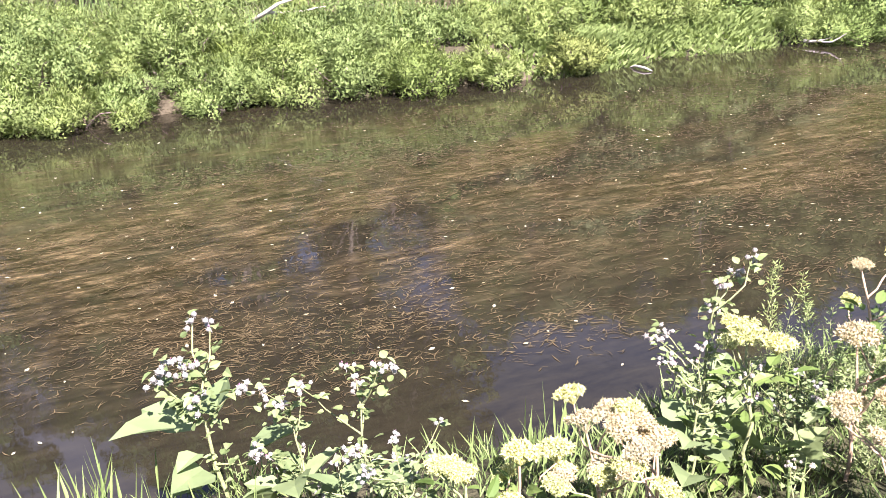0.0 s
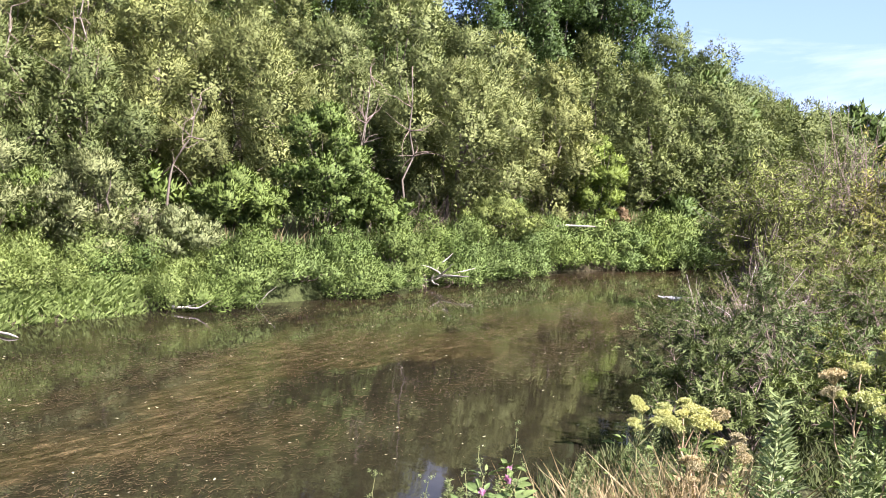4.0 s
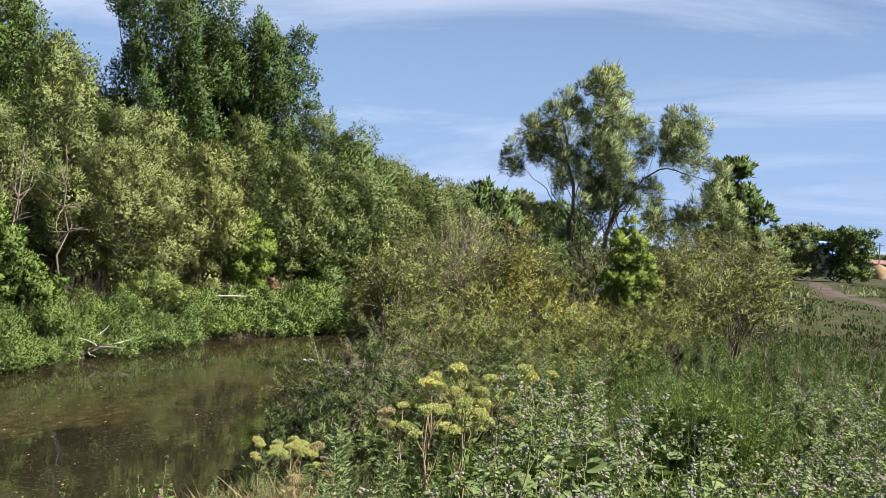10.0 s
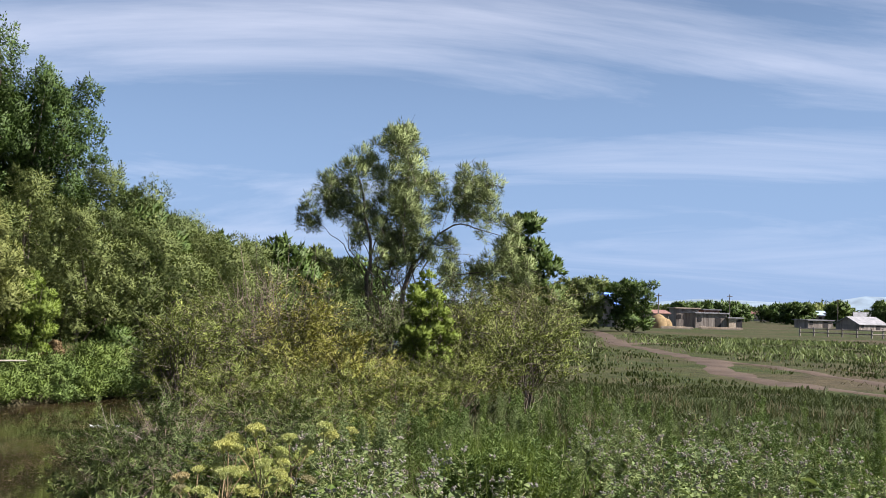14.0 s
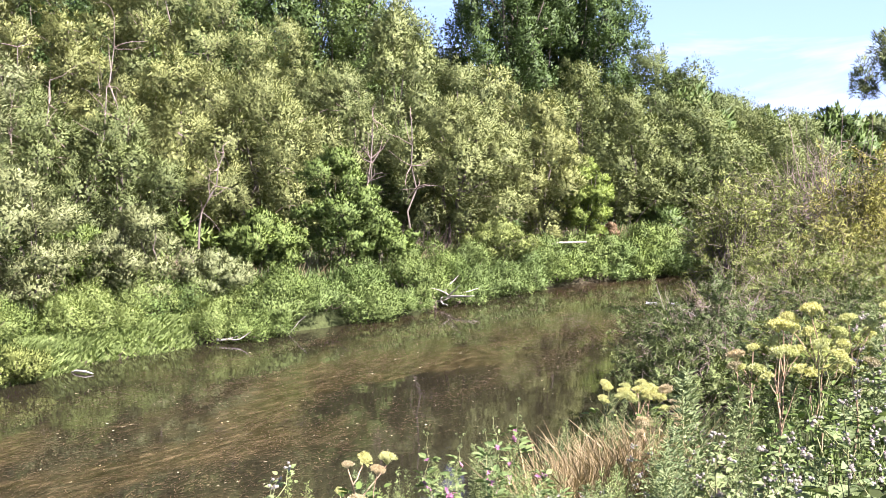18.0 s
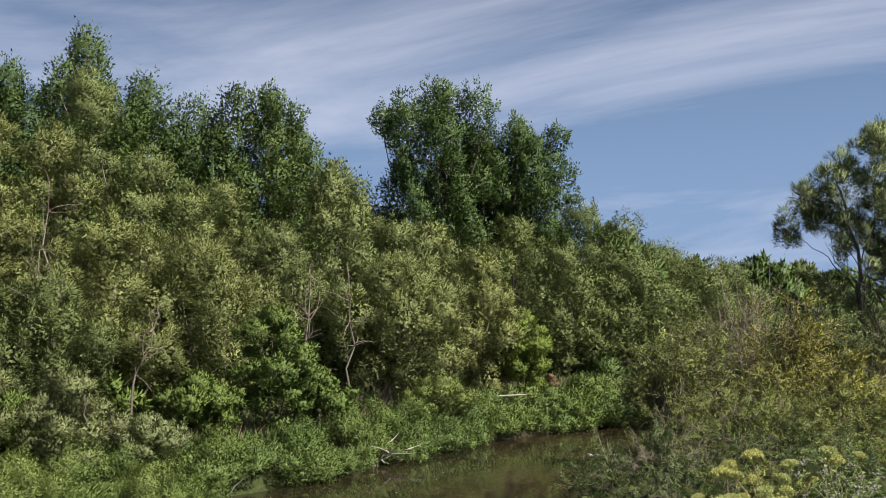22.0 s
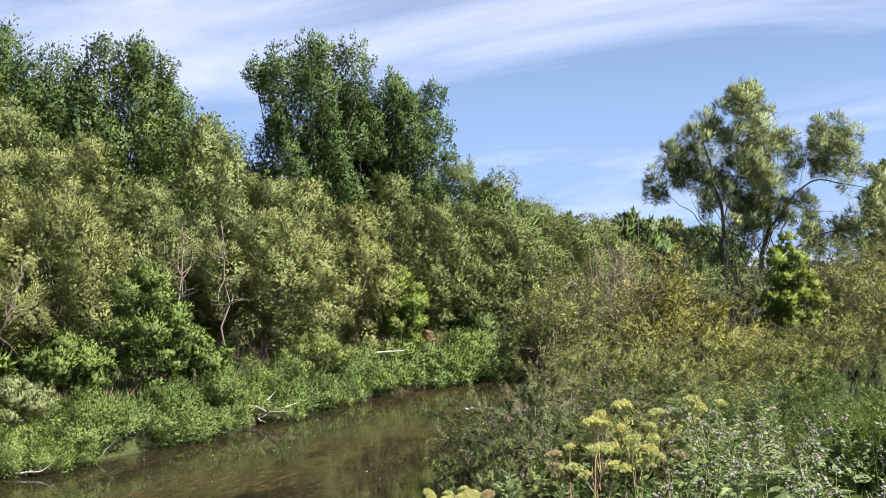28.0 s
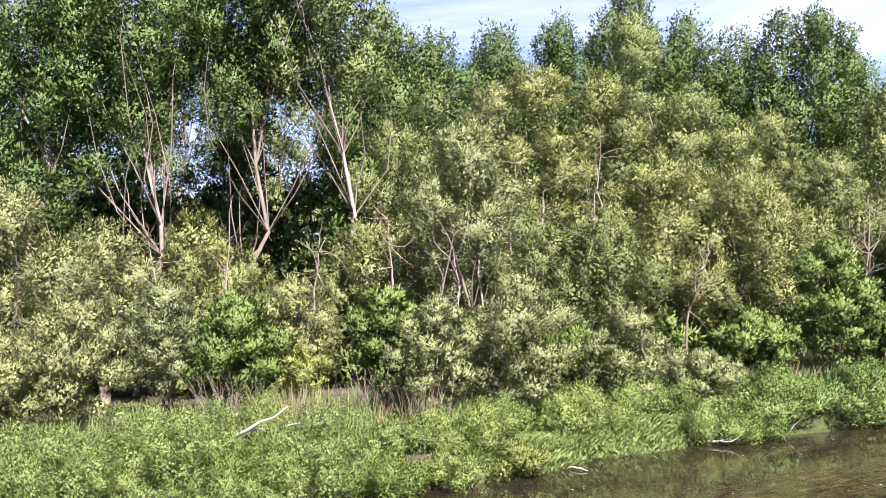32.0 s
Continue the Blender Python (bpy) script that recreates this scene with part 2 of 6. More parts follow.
M_BARK_PALE = rough_mat("pale_bark", (0.13, 0.108, 0.078), (0.27, 0.232, 0.178), 3, 30, stretch=(1, 1, 0.3))
M_TWIG = rough_mat("twig", (0.14, 0.10, 0.075), (0.30, 0.24, 0.19), 4, 40)
M_DRIFT = rough_mat("bleached_wood", (0.32, 0.28, 0.22), (0.6, 0.55, 0.47), 5, 50, stretch=(1, 1, 0.3))
M_TIMBER = rough_mat("weathered_timber", (0.15, 0.125, 0.105), (0.32, 0.28, 0.24), 1.5, 14, stretch=(1, 1, 0.15))
M_TIMBER_PALE = rough_mat("new_timber", (0.36, 0.29, 0.21), (0.55, 0.46, 0.35), 1.5, 14)
M_ROOF_GREY = rough_mat("slate_roof", (0.15, 0.15, 0.155), (0.27, 0.27, 0.27), 1, 8)
M_ROOF_RUST = rough_mat("rusty_roof", (0.16, 0.085, 0.07), (0.28, 0.16, 0.13), 1, 8)
M_ROOF_PALE = rough_mat("pale_blue_roof", (0.28, 0.36, 0.48), (0.40, 0.48, 0.58), 1, 8, rough=0.5)
M_ROOF_BLUE = rough_mat("blue_roof", (0.10, 0.20, 0.55), (0.16, 0.28, 0.68), 1, 8, rough=0.4)
M_PLASTER = rough_mat("whitewash", (0.55, 0.54, 0.5), (0.75, 0.74, 0.7), 1, 9)
M_HAY = rough_mat("hay", (0.2, 0.135, 0.06), (0.36, 0.26, 0.13), 1.2, 12, bump=0.8)
# near-black: the shade inside doorways and windows is put into this colour
M_DARK = rough_mat("opening_shade", (0.02, 0.02, 0.02), (0.045, 0.04, 0.04), 2, 12)


def ground_material():
    m, t, out = nodes_of("field_soil_and_turf")
    a = tex_noise(t, 0.06, 5.0, 0.6, 0.6)
    b = tex_noise(t, 0.8, 6.0, 0.65)
    c = tex_noise(t, 9.0, 4.0, 0.7)
    green = ramp_of(t, b.outputs["Fac"], [(0.3, (0.021, 0.031, 0.01)), (0.7, (0.06, 0.073, 0.024))]).outputs["Color"]
    brown = ramp_of(t, b.outputs["Fac"], [(0.3, (0.044, 0.037, 0.022)), (0.7, (0.096, 0.08, 0.048))]).outputs["Color"]
    fac = ramp_of(t, a.outputs["Fac"], [(0.42, (0, 0, 0)), (0.62, (1, 1, 1))]).outputs["Color"]
    col = mix_of(t, fac, green, brown)
    fine = ramp_of(t, c.outputs["Fac"], [(0.3, (0.6, 0.6, 0.6)), (0.7, (1.3, 1.3, 1.25))]).outputs["Color"]
    col = mix_of(t, 1.0, col, fine, "MULTIPLY")
    p = t.nodes.new("ShaderNodeBsdfPrincipled")
    p.inputs["Roughness"].default_value = 0.95
    p.inputs["Specular IOR Level"].default_value = 0.1
    t.links.new(col, p.inputs["Base Color"])
    bp = t.nodes.new("ShaderNodeBump")
    bp.inputs["Strength"].default_value, bp.inputs["Distance"].default_value = 0.8, 0.06
    t.links.new(c.outputs["Fac"], bp.inputs["Height"])
    t.links.new(bp.outputs[0], p.inputs["Normal"])
    t.links.new(p.outputs[0], out.inputs["Surface"])
    return m


def water_material():
    """Shallow slow water: brown weed beds and darker clear lanes under a rippled mirror."""
    m, t, out = nodes_of("river_water")
    beds = tex_noise(t, 0.2, 8.0, 0.66, 0.8, stretch=(1.6, 0.8, 1))
    weed = tex_noise(t, 3.0, 9.0, 0.74, 0.3, stretch=(2.0, 0.5, 1))
    clear = ramp_of(t, weed.outputs["Fac"], [(0.3, (0.009, 0.008, 0.005)), (0.75, (0.024, 0.021, 0.011))]).outputs["Color"]
    mat_ = ramp_of(t, weed.outputs["Fac"], [(0.38, (0.007, 0.005, 0.002)), (0.52, (0.034, 0.025, 0.011)), (0.66, (0.12, 0.088, 0.041))]).outputs["Color"]
    fac = ramp_of(t, beds.outputs["Fac"], [(0.46, (0, 0, 0)), (0.56, (1, 1, 1))]).outputs["Color"]
    co = t.nodes.new("ShaderNodeTexCoord")
    sx = t.nodes.new("ShaderNodeSeparateXYZ")
    t.links.new(co.outputs["Object"], sx.inputs[0])
    mr = t.nodes.new("ShaderNodeMapRange")
    mr.inputs["From Min"].default_value, mr.inputs["From Max"].default_value = -26.0, -2.0
    t.links.new(sx.outputs["X"], mr.inputs["Value"])
    middle = ramp_of(t, mr.outputs[0], [(0.26, (0.1, 0.1, 0.1)), (0.42, (1, 1, 1)), (0.58, (1, 1, 1)), (0.67, (0.05, 0.05, 0.05))]).outputs["Color"]
    fac = mix_of(t, 1.0, fac, middle, "MULTIPLY")
    strand = tex_noise(t, 15.0, 4.0, 0.7, 0.6, stretch=(1.3, 0.6, 1))
    streak = ramp_of(t, strand.outputs["Fac"], [(0.35, (0.5, 0.5, 0.5)), (0.5, (0.9, 0.9, 0.9)), (0.68, (1.7, 1.65, 1.55))]).outputs["Color"]
    mat_ = mix_of(t, 1.0, mat_, streak, "MULTIPLY")
    col = mix_of(t, fac, clear, mat_)
    p = t.nodes.new("ShaderNodeBsdfPrincipled")
    p.inputs["IOR"].default_value = 1.33
    p.inputs["Specular IOR Level"].default_value = 0.5
    t.links.new(col, p.inputs["Base Color"])
    rr = ramp_of(t, fac, [(0.0, (0.02, 0.02, 0.02)), (1.0, (0.10, 0.10, 0.10))])
    t.links.new(rr.outputs["Color"], p.inputs["Roughness"])
    rip = tex_noise(t, 2.2, 3.0, 0.5, stretch=(0.7, 1.3, 1))
    bp = t.nodes.new("ShaderNodeBump")
    bp.inputs["Strength"].default_value, bp.inputs["Distance"].default_value = 0.07, 0.03
    t.links.new(rip.outputs["Fac"], bp.inputs["Height"])
    b2 = t.nodes.new("ShaderNodeBump")
    b2.inputs["Distance"].default_value = 0.02
    t.links.new(mix_of(t, fac, (0.0, 0.0, 0.0), (0.14, 0.14, 0.14)), b2.inputs["Strength"])
    t.links.new(weed.outputs["Fac"], b2.inputs["Height"])
    t.links.new(bp.outputs[0], b2.inputs["Normal"])
    t.links.new(b2.outputs[0], p.inputs["Normal"])
    t.links.new(p.outputs[0], out.inputs["Surface"])
    return m


M_GROUND, M_WATER = ground_material(), water_material()
M_TRACK = rough_mat("bare_earth", (0.068, 0.049, 0.034), (0.125, 0.09, 0.064), 0.5, 7, rough=0.95, bump=0.6)
M_WEED = leaf_mat("floating_weed", (0.05, 0.036, 0.017), (0.19, 0.138, 0.07), trans=0.1)
M_FLOAT = leaf_mat("floating_leaf", (0.34, 0.28, 0.14), (0.66, 0.62, 0.46), trans=0.1)
M_FOAM = rough_mat("foam", (0.75, 0.75, 0.73), (0.88, 0.88, 0.86), 8, 60, rough=0.6)

# ---- mesh helpers ----
class Soup:
    """Gathers quads from arrays and makes one mesh of them."""

    def __init__(self):
        self.v, self.f, self.n, self.normals = [], [], 0, None

    def add(self, v, f):
        """Vertices, and faces that all have three or all have four corners."""
        v, f = np.asarray(v, float).reshape(-1, 3), np.asarray(f, np.int64)
        f = f.reshape(-1, f.shape[-1])
        self.v.append(v)
        self.f.append(f + self.n)
        self.n += len(v)
        return self

    def mesh(self, name, mat, smooth=False):
        v, f = np.concatenate(self.v), np.concatenate([q.ravel() for q in self.f])
        sizes = np.concatenate([np.full(len(q), q.shape[1]) for q in self.f])
        me = bpy.data.meshes.new(name)
        me.vertices.add(len(v))
        me.vertices.foreach_set("co", v.astype(np.float32).ravel())
        me.loops.add(f.size)
        me.loops.foreach_set("vertex_index", f.astype(np.int32).ravel())
        me.polygons.add(len(sizes))
        me.polygons.foreach_set("loop_start", (np.cumsum(sizes) - sizes).astype(np.int32))
        me.polygons.foreach_set("use_smooth", np.full(len(sizes), smooth or self.normals is not None))
        me.update(calc_edges=True)
        if self.normals is not None:
            at = me.attributes.new("custom_normal", "FLOAT_VECTOR", "POINT")
            at.data.foreach_set("vector", self.normals.astype(np.float32).ravel())
        me.materials.append(mat)
        return me


def part(name, soup, mat, parent, label="", smooth=False, kind=""):
    if not soup.v:
        return None
    ob = new(name, soup.mesh(name, mat, smooth))
    ob.parent = parent
    return tagged(ob, label, kind=kind)


def unit(a):
    return a / np.maximum(np.linalg.norm(a, axis=-1, keepdims=True), 1e-9)


def tube(path, radii, sides=6):
    """A tapered tube along a path, closed at its tip by its taper."""
    path, radii = np.asarray(path, float), np.asarray(radii, float)
    d = unit(np.gradient(path, axis=0))
    ref = np.where(np.abs(d[:, 2:3]) > 0.9, np.array([[1.0, 0, 0]]), np.array([[0, 0, 1.0]]))
    a = unit(np.cross(d, ref))
    b = np.cross(d, a)
    ang = np.arange(sides) * 2 * np.pi / sides
    v = path[:, None] + radii[:, None, None] * (np.cos(ang)[None, :, None] * a[:, None] + np.sin(ang)[None, :, None] * b[:, None])
    f = []
    for i in range(len(path) - 1):
        for k in range(sides):
            f.append((i * sides + k, i * sides + (k + 1) % sides, (i + 1) * sides + (k + 1) % sides, (i + 1) * sides + k))
    return v.reshape(-1, 3), f


def leaves(rng, p, d, length, width, fold=0.15):
    """Pointed leaves: one bent quad each, from its foot p along d."""
    n = len(p)
    d = unit(d)
    s = unit(np.cross(d, rng.normal(size=(n, 3))))
    up = np.cross(s, d)
    ln = (length * rng.uniform(0.65, 1.35, n))[:, None]
    wd = (width * rng.uniform(0.7, 1.3, n))[:, None]
    mid = p + d * ln * 0.45
    v = np.stack([p, mid + s * wd * 0.5 + up * wd * fold, p + d * ln, mid - s * wd * 0.5 + up * wd * fold], 1)
    return v.reshape(-1, 3), np.arange(4 * n).reshape(-1, 4)


def slips(rng, p, d, length, width, out=None):
    """Small far leaves: one triangle each, turned outwards."""
    n = len(p)
    d = unit(d)
    s = unit(np.cross(d, rng.normal(size=(n, 3))))
    ln = (length * rng.uniform(0.65, 1.35, n))[:, None]
    wd = (width * rng.uniform(0.7, 1.3, n))[:, None]
    if out is not None:
        s = np.where((np.cross(s, d) * out).sum(-1, keepdims=True) < 0, -s, s)
    v = np.stack([p - s * wd * 0.5, p + s * wd * 0.5, p + d * ln], 1)
    return v.reshape(-1, 3), np.arange(3 * n).reshape(-1, 3)


def broad(rng, p, d, length, width, up=(0, 0, 1.0), cup=0.18):
    """Broad leaves folded along the midrib: two quads each, faces turned to the light."""
    n = len(p)
    d = unit(d)
    s = unit(np.cross(d, np.asarray(up, float) + rng.normal(size=(n, 3)) * 0.45))
    nrm = np.cross(s, d)
    ln = (length * rng.uniform(0.6, 1.3, n))[:, None]
    wd = ln * width / length * rng.uniform(0.8, 1.15, n)[:, None]
    at = lambda u, w, b: p + d * ln * u + s * wd * w + nrm * (wd * cup * abs(w) * 2 - ln * b)
    v = np.stack([p, at(0.12, 0.36, 0.0), at(0.38, 0.5, 0.01), at(0.72, 0.3, 0.06), at(1.0, 0.0, 0.16), at(0.45, 0.0, 0.02),
                  at(0.72, -0.3, 0.06), at(0.38, -0.5, 0.01), at(0.12, -0.36, 0.0)], 1).reshape(-1, 3)
    b = np.arange(n)[:, None] * 9
    return v, np.concatenate([b + [0, 5, 4, 3, 2, 1], b + [0, 8, 7, 6, 4, 5]])


def bent(rng, a, b, n=5, sag=0.12):
    """A wavering line from a to b."""
    a, b = np.asarray(a, float), np.asarray(b, float)
    u = np.linspace(0, 1, n)[:, None]
    ln = np.linalg.norm(b - a)
    w = rng.normal(size=3) * ln * sag
    return a + (b - a) * u + np.sin(np.pi * u) * w + rng.normal(size=(n, 3)) * ln * 0.02 * np.sin(np.pi * u)


# ---- the lie of the land ----
FAR_Y, FAR_X = (-90, 8, 13, 22, 26, 33, 40, 44, 60, 200), (-22.5, -21.9, -20.8, -20.7, -19.5, -18.8, -17.7, -15.4, -9.5, -8.5)
NEAR_Y, NEAR_X = (-90, 1, 6, 11, 15, 22, 30, 45, 60, 200), (-9.5, -8.0, -7.3, -6.7, -6.4, -6.5, -6.7, -6.4, -4.5, -4.0)


def gz(x, y):
    """Height of the ground over the river's surface."""
    x, y = np.asarray(x, float), np.asarray(y, float)
    wob = 0.35 * np.sin(y * 1.3) + 0.25 * np.sin(y * 0.47 + 1)
    dn = x - (np.interp(y, NEAR_Y, NEAR_X) + 0.5 * wob)
    df = (np.interp(y, FAR_Y, FAR_X) + 0.6 * wob) - x
    step = lambda u: np.clip(u, 0, 1) ** 2 * (3 - 2 * np.clip(u, 0, 1))
    near = -0.9 + 1.7 * step((dn + 0.9) / 1.8) + 0.2 * step((dn - 1) / 4)
    far = -0.9 + 1.55 * step((df + 0.9) / 1.7) + 0.75 * step((df - 1) / 9)
    z = np.where(dn > df, near, far)
    r2 = (x / 4.6) ** 2 + (np.minimum(y, 0) / 30) ** 2 + (np.maximum(y, 0) / 4.6) ** 2
    z = z + 1.9 * np.exp(-r2) * step((dn + 0.5) / 3)
    far_off = np.hypot(x, y)
    return z + 0.06 * np.sin(x * 0.9 + 0.4 * y) * np.sin(y * 0.7) * (far_off < 400) + 0.0 * x


def spot(az, d):
    """Plan position from a bearing (degrees to the left of +y) and a distance."""
    return -math.sin(radians(az)) * d, math.cos(radians(az)) * d


def grid_lines(lo, hi, step, reach):
    mid = list(np.arange(lo, hi + 0.01, step))
    out, g = [], step
    while (out[-1] if out else hi) < reach:
        g *= 1.45
        out.append((out[-1] if out else hi) + g)
    left, g = [], step
    while (left[-1] if left else lo) > -reach:
        g *= 1.45
        left.append((left[-1] if left else lo) - g)
    return np.array(left[::-1] + mid + out)


gx, gy = grid_lines(-45, 30, 0.6, 3600), grid_lines(-12, 75, 0.8, 3600)
GX, GY = np.meshgrid(gx, gy)
GZ = gz(GX, GY)
gi = np.arange(GX.size).reshape(GX.shape)
s = Soup().add(np.stack([GX, GY, GZ], -1), np.stack([gi[:-1, :-1], gi[:-1, 1:], gi[1:, 1:], gi[1:, :-1]], -1))
ground = new("ground", s.mesh("ground", M_GROUND, True))
tagged(ground, "green and brown meadow soil with river banks", "ground", kind="structure")

wx, wy = np.linspace(-26, -2, 13), np.linspace(-85, 190, 56)
WX, WY = np.meshgrid(wx, wy)
wi = np.arange(WX.size).reshape(WX.shape)
s = Soup().add(np.stack([WX, WY, 0 * WX], -1), np.stack([wi[:-1, :-1], wi[:-1, 1:], wi[1:, 1:], wi[1:, :-1]], -1))
river = new("water", s.mesh("water", M_WATER, True))
tagged(river, "slow brown river over weed beds, mirroring the trees", "river", kind="structure")

# ---- trees and bushes ----
def crown(rng, clumps, n, length, width, droop=0.2, wild=0.42, flat=0.8, knots=80, loose=0.14):
    """Leafy sprays standing out from many overlapping clumps, thin beneath and full above."""
    c = np.array([q[:3] for q in clumps])
    r = np.array([q[3] for q in clumps])
    pick = rng.choice(len(c), n, p=r ** 2 / (r ** 2).sum())
    knot_way = unit(rng.normal(size=(len(c), knots, 3)) + [0, 0, 0.3])
    low = (knot_way[:, :, 2] < -0.3) & (loose < 0.3)
    knot_way[low] = unit(knot_way[low] * [1, 1, -0.4])
    knot_out = rng.uniform(0.68, 1.05, (len(c), knots, 1))
    which = rng.integers(knots, size=n)
    kw, out = knot_way[pick, which], knot_out[pick, which]
    deep = np.where(rng.random((n, 1)) < 0.12, 0.55, 1.0)
    u = unit(rng.normal(size=(n, 3)))
    p = c[pick] + (kw * out * deep + u * rng.uniform(0.03, loose * 1.25, (n, 1))) * r[pick][:, None] * np.array([1, 1, flat])
    d = unit(kw + u * 0.4) + rng.normal(size=(n, 3)) * wild + np.array([0, 0, -droop])
    soft = unit(kw + u * 0.14 + rng.normal(size=(n, 3)) * 0.12)
    s = Soup().add(*slips(rng, p, d, length, width, soft))
    s.normals = np.repeat(soft, 3, 0)
    return s


def billows(rng, lumps, n, length, width, droop=0.15, tall=1.15, tufts_each=34, under=-0.3, fray=0.2, cover=1.0, spray=0.0):
    """Leaves on rounded lumps: full and lit above and outside, thin and dark beneath, in tufts that fray the outline."""
    c = np.array([q[:3] for q in lumps])
    r = np.array([q[3] for q in lumps])
    pick = rng.choice(len(c), n, p=r ** 2 / (r ** 2).sum())
    way = unit(rng.normal(size=(len(c), tufts_each, 3)) * [1, 1, 0.9] + [0, 0, 0.25])
    way[..., 2] = np.where(way[..., 2] < under, -0.5 * way[..., 2], way[..., 2])
    way = unit(way)
    far = rng.uniform(0.72, 1.12, (len(c), tufts_each, 1))
    which = rng.integers(tufts_each, size=n)
    kw, out = way[pick, which], far[pick, which]
    u = unit(rng.normal(size=(n, 3)))
    deep = np.where(rng.random((n, 1)) < 0.1, rng.uniform(0.5, 0.8, (n, 1)), 1.0)
    p = c[pick] + (kw * out * deep + u * fray * rng.random((n, 1)) ** 0.5) * r[pick][:, None] * np.array([1, 1, tall])
    d = kw * 0.8 + u * 0.75 + np.column_stack([0 * pick, 0 * pick, 0.25 - droop - 0.5 * (1 - kw[:, 2]) * droop])
    soft = unit(kw * 0.8 + u * 0.3 + rng.normal(size=(n, 3)) * 0.16 + [0, 0, 0.06])
    s = Soup().add(*slips(rng, p, d, length, width, soft))
    # the close inner sprays, lying along each lump
    spray = spray or 0.8 * length
    at = np.repeat(np.arange(len(c)), (cover * 4.8 * r ** 2 / spray ** 2).astype(int) + 4)
    m = len(at)
    kw2 = unit(rng.normal(size=(m, 3)) + [0, 0, 0.1])
    p2 = c[at] + kw2 * (r[at] * rng.uniform(0.56, 0.84, m))[:, None] * np.array([1, 1, tall])
    lie = unit(kw2 + rng.normal(size=(m, 3)) * 0.45)
    a = unit(np.cross(lie, rng.normal(size=(m, 3))))
    b = np.cross(lie, a)
    size = (spray * rng.uniform(0.6, 1.25, m))[:, None]
    s.add(np.stack([p2 + a * size, p2 - a * size * 0.5 + b * size * 0.5, p2 - a * size * 0.5 - b * size * 0.5], 1), np.arange(3 * m).reshape(-1, 3))
    soft2 = unit(kw2 + rng.normal(size=(m, 3)) * 0.25)
    s.normals = np.concatenate([np.repeat(soft, 3, 0), np.repeat(soft2, 3, 0)])
    return s


def wiry(name, x, y, h, width, leaf, label, category="bush", group="", canes=26, twigs=5, n=5000, length=0.1, width_leaf=0.024, seed=0, stem_mat=None, bare=0.2, r=0.016):
    """An open willow bush: arching canes with thin side twigs, narrow leaves along them, some canes bare."""
    rng = np.random.default_rng(7000 + seed)
    z0 = max(float(gz(x, y)), 0.05)
    root = tagged(new(name), label, category, group)
    root.location = (x, y, z0 - 0.04)
    st, leafy = Soup(), []
    t = np.linspace(0, 1, 7)[:, None]
    for k in range(canes):
        a, q = rng.uniform(0, 2 * math.pi), math.sqrt(rng.random())
        e = np.array([math.cos(a) * q * width / 2, math.sin(a) * q * width / 2, h * (1 - 0.5 * q ** 3) * rng.uniform(0.55, 1.05)])
        line = e * [0.14, 0.14, 0] + np.column_stack([e[0] * 0.86 * t ** 1.4, e[1] * 0.86 * t ** 1.4, e[2] * (1 - (1 - t) ** 1.5)])
        line += rng.normal(size=(7, 3)) * 0.03 * h * np.sin(np.pi * t / 1.3)
        st.add(*tube(line, r * np.linspace(1, 0.2, 7), 4))
        dead = rng.random() < bare
        for _ in range(twigs):
            b = line[rng.integers(3, 7)]
            w = unit(rng.normal(size=3) * [1, 1, 0.7] + [math.cos(a) * 0.4, math.sin(a) * 0.4, 0.45]) * h * rng.uniform(0.12, 0.3)
            tw = bent(rng, b, b + w, 4, 0.1)
            st.add(*tube(tw, r * np.array([0.42, 0.34, 0.24, 0.08]), 3))
            if not dead:
                leafy.append(tw)
        if not dead:
            leafy += [line[3:7]]
    part("cane", st, stem_mat or M_TWIG, root, smooth=True, kind="stuff")
    lines = np.array(leafy)
    i, u = rng.integers(len(lines), size=n), rng.random(n) * 2.999
    j = u.astype(int)
    f = (u - j)[:, None]
    a, b = lines[i, j], lines[i, j + 1]
    p = a * (1 - f) + b * f + rng.normal(size=(n, 3)) * 0.012 * h
    d = unit(b - a) * 0.8 + rng.normal(size=(n, 3)) * 0.6
    out = unit((p - [0, 0, h * 0.35]) * [1, 1, 1.2])
    spread = unit(rng.normal(size=(len(lines), 3)))[i]
    soft = unit(out * 0.65 + spread * 0.6 + rng.normal(size=(n, 3)) * 0.18)
    s = Soup().add(*slips(rng, p, d, length, width_leaf, soft))
    s.normals = np.repeat(soft, 3, 0)
    part("foliage", s, leaf, root, kind="stuff")
    return root


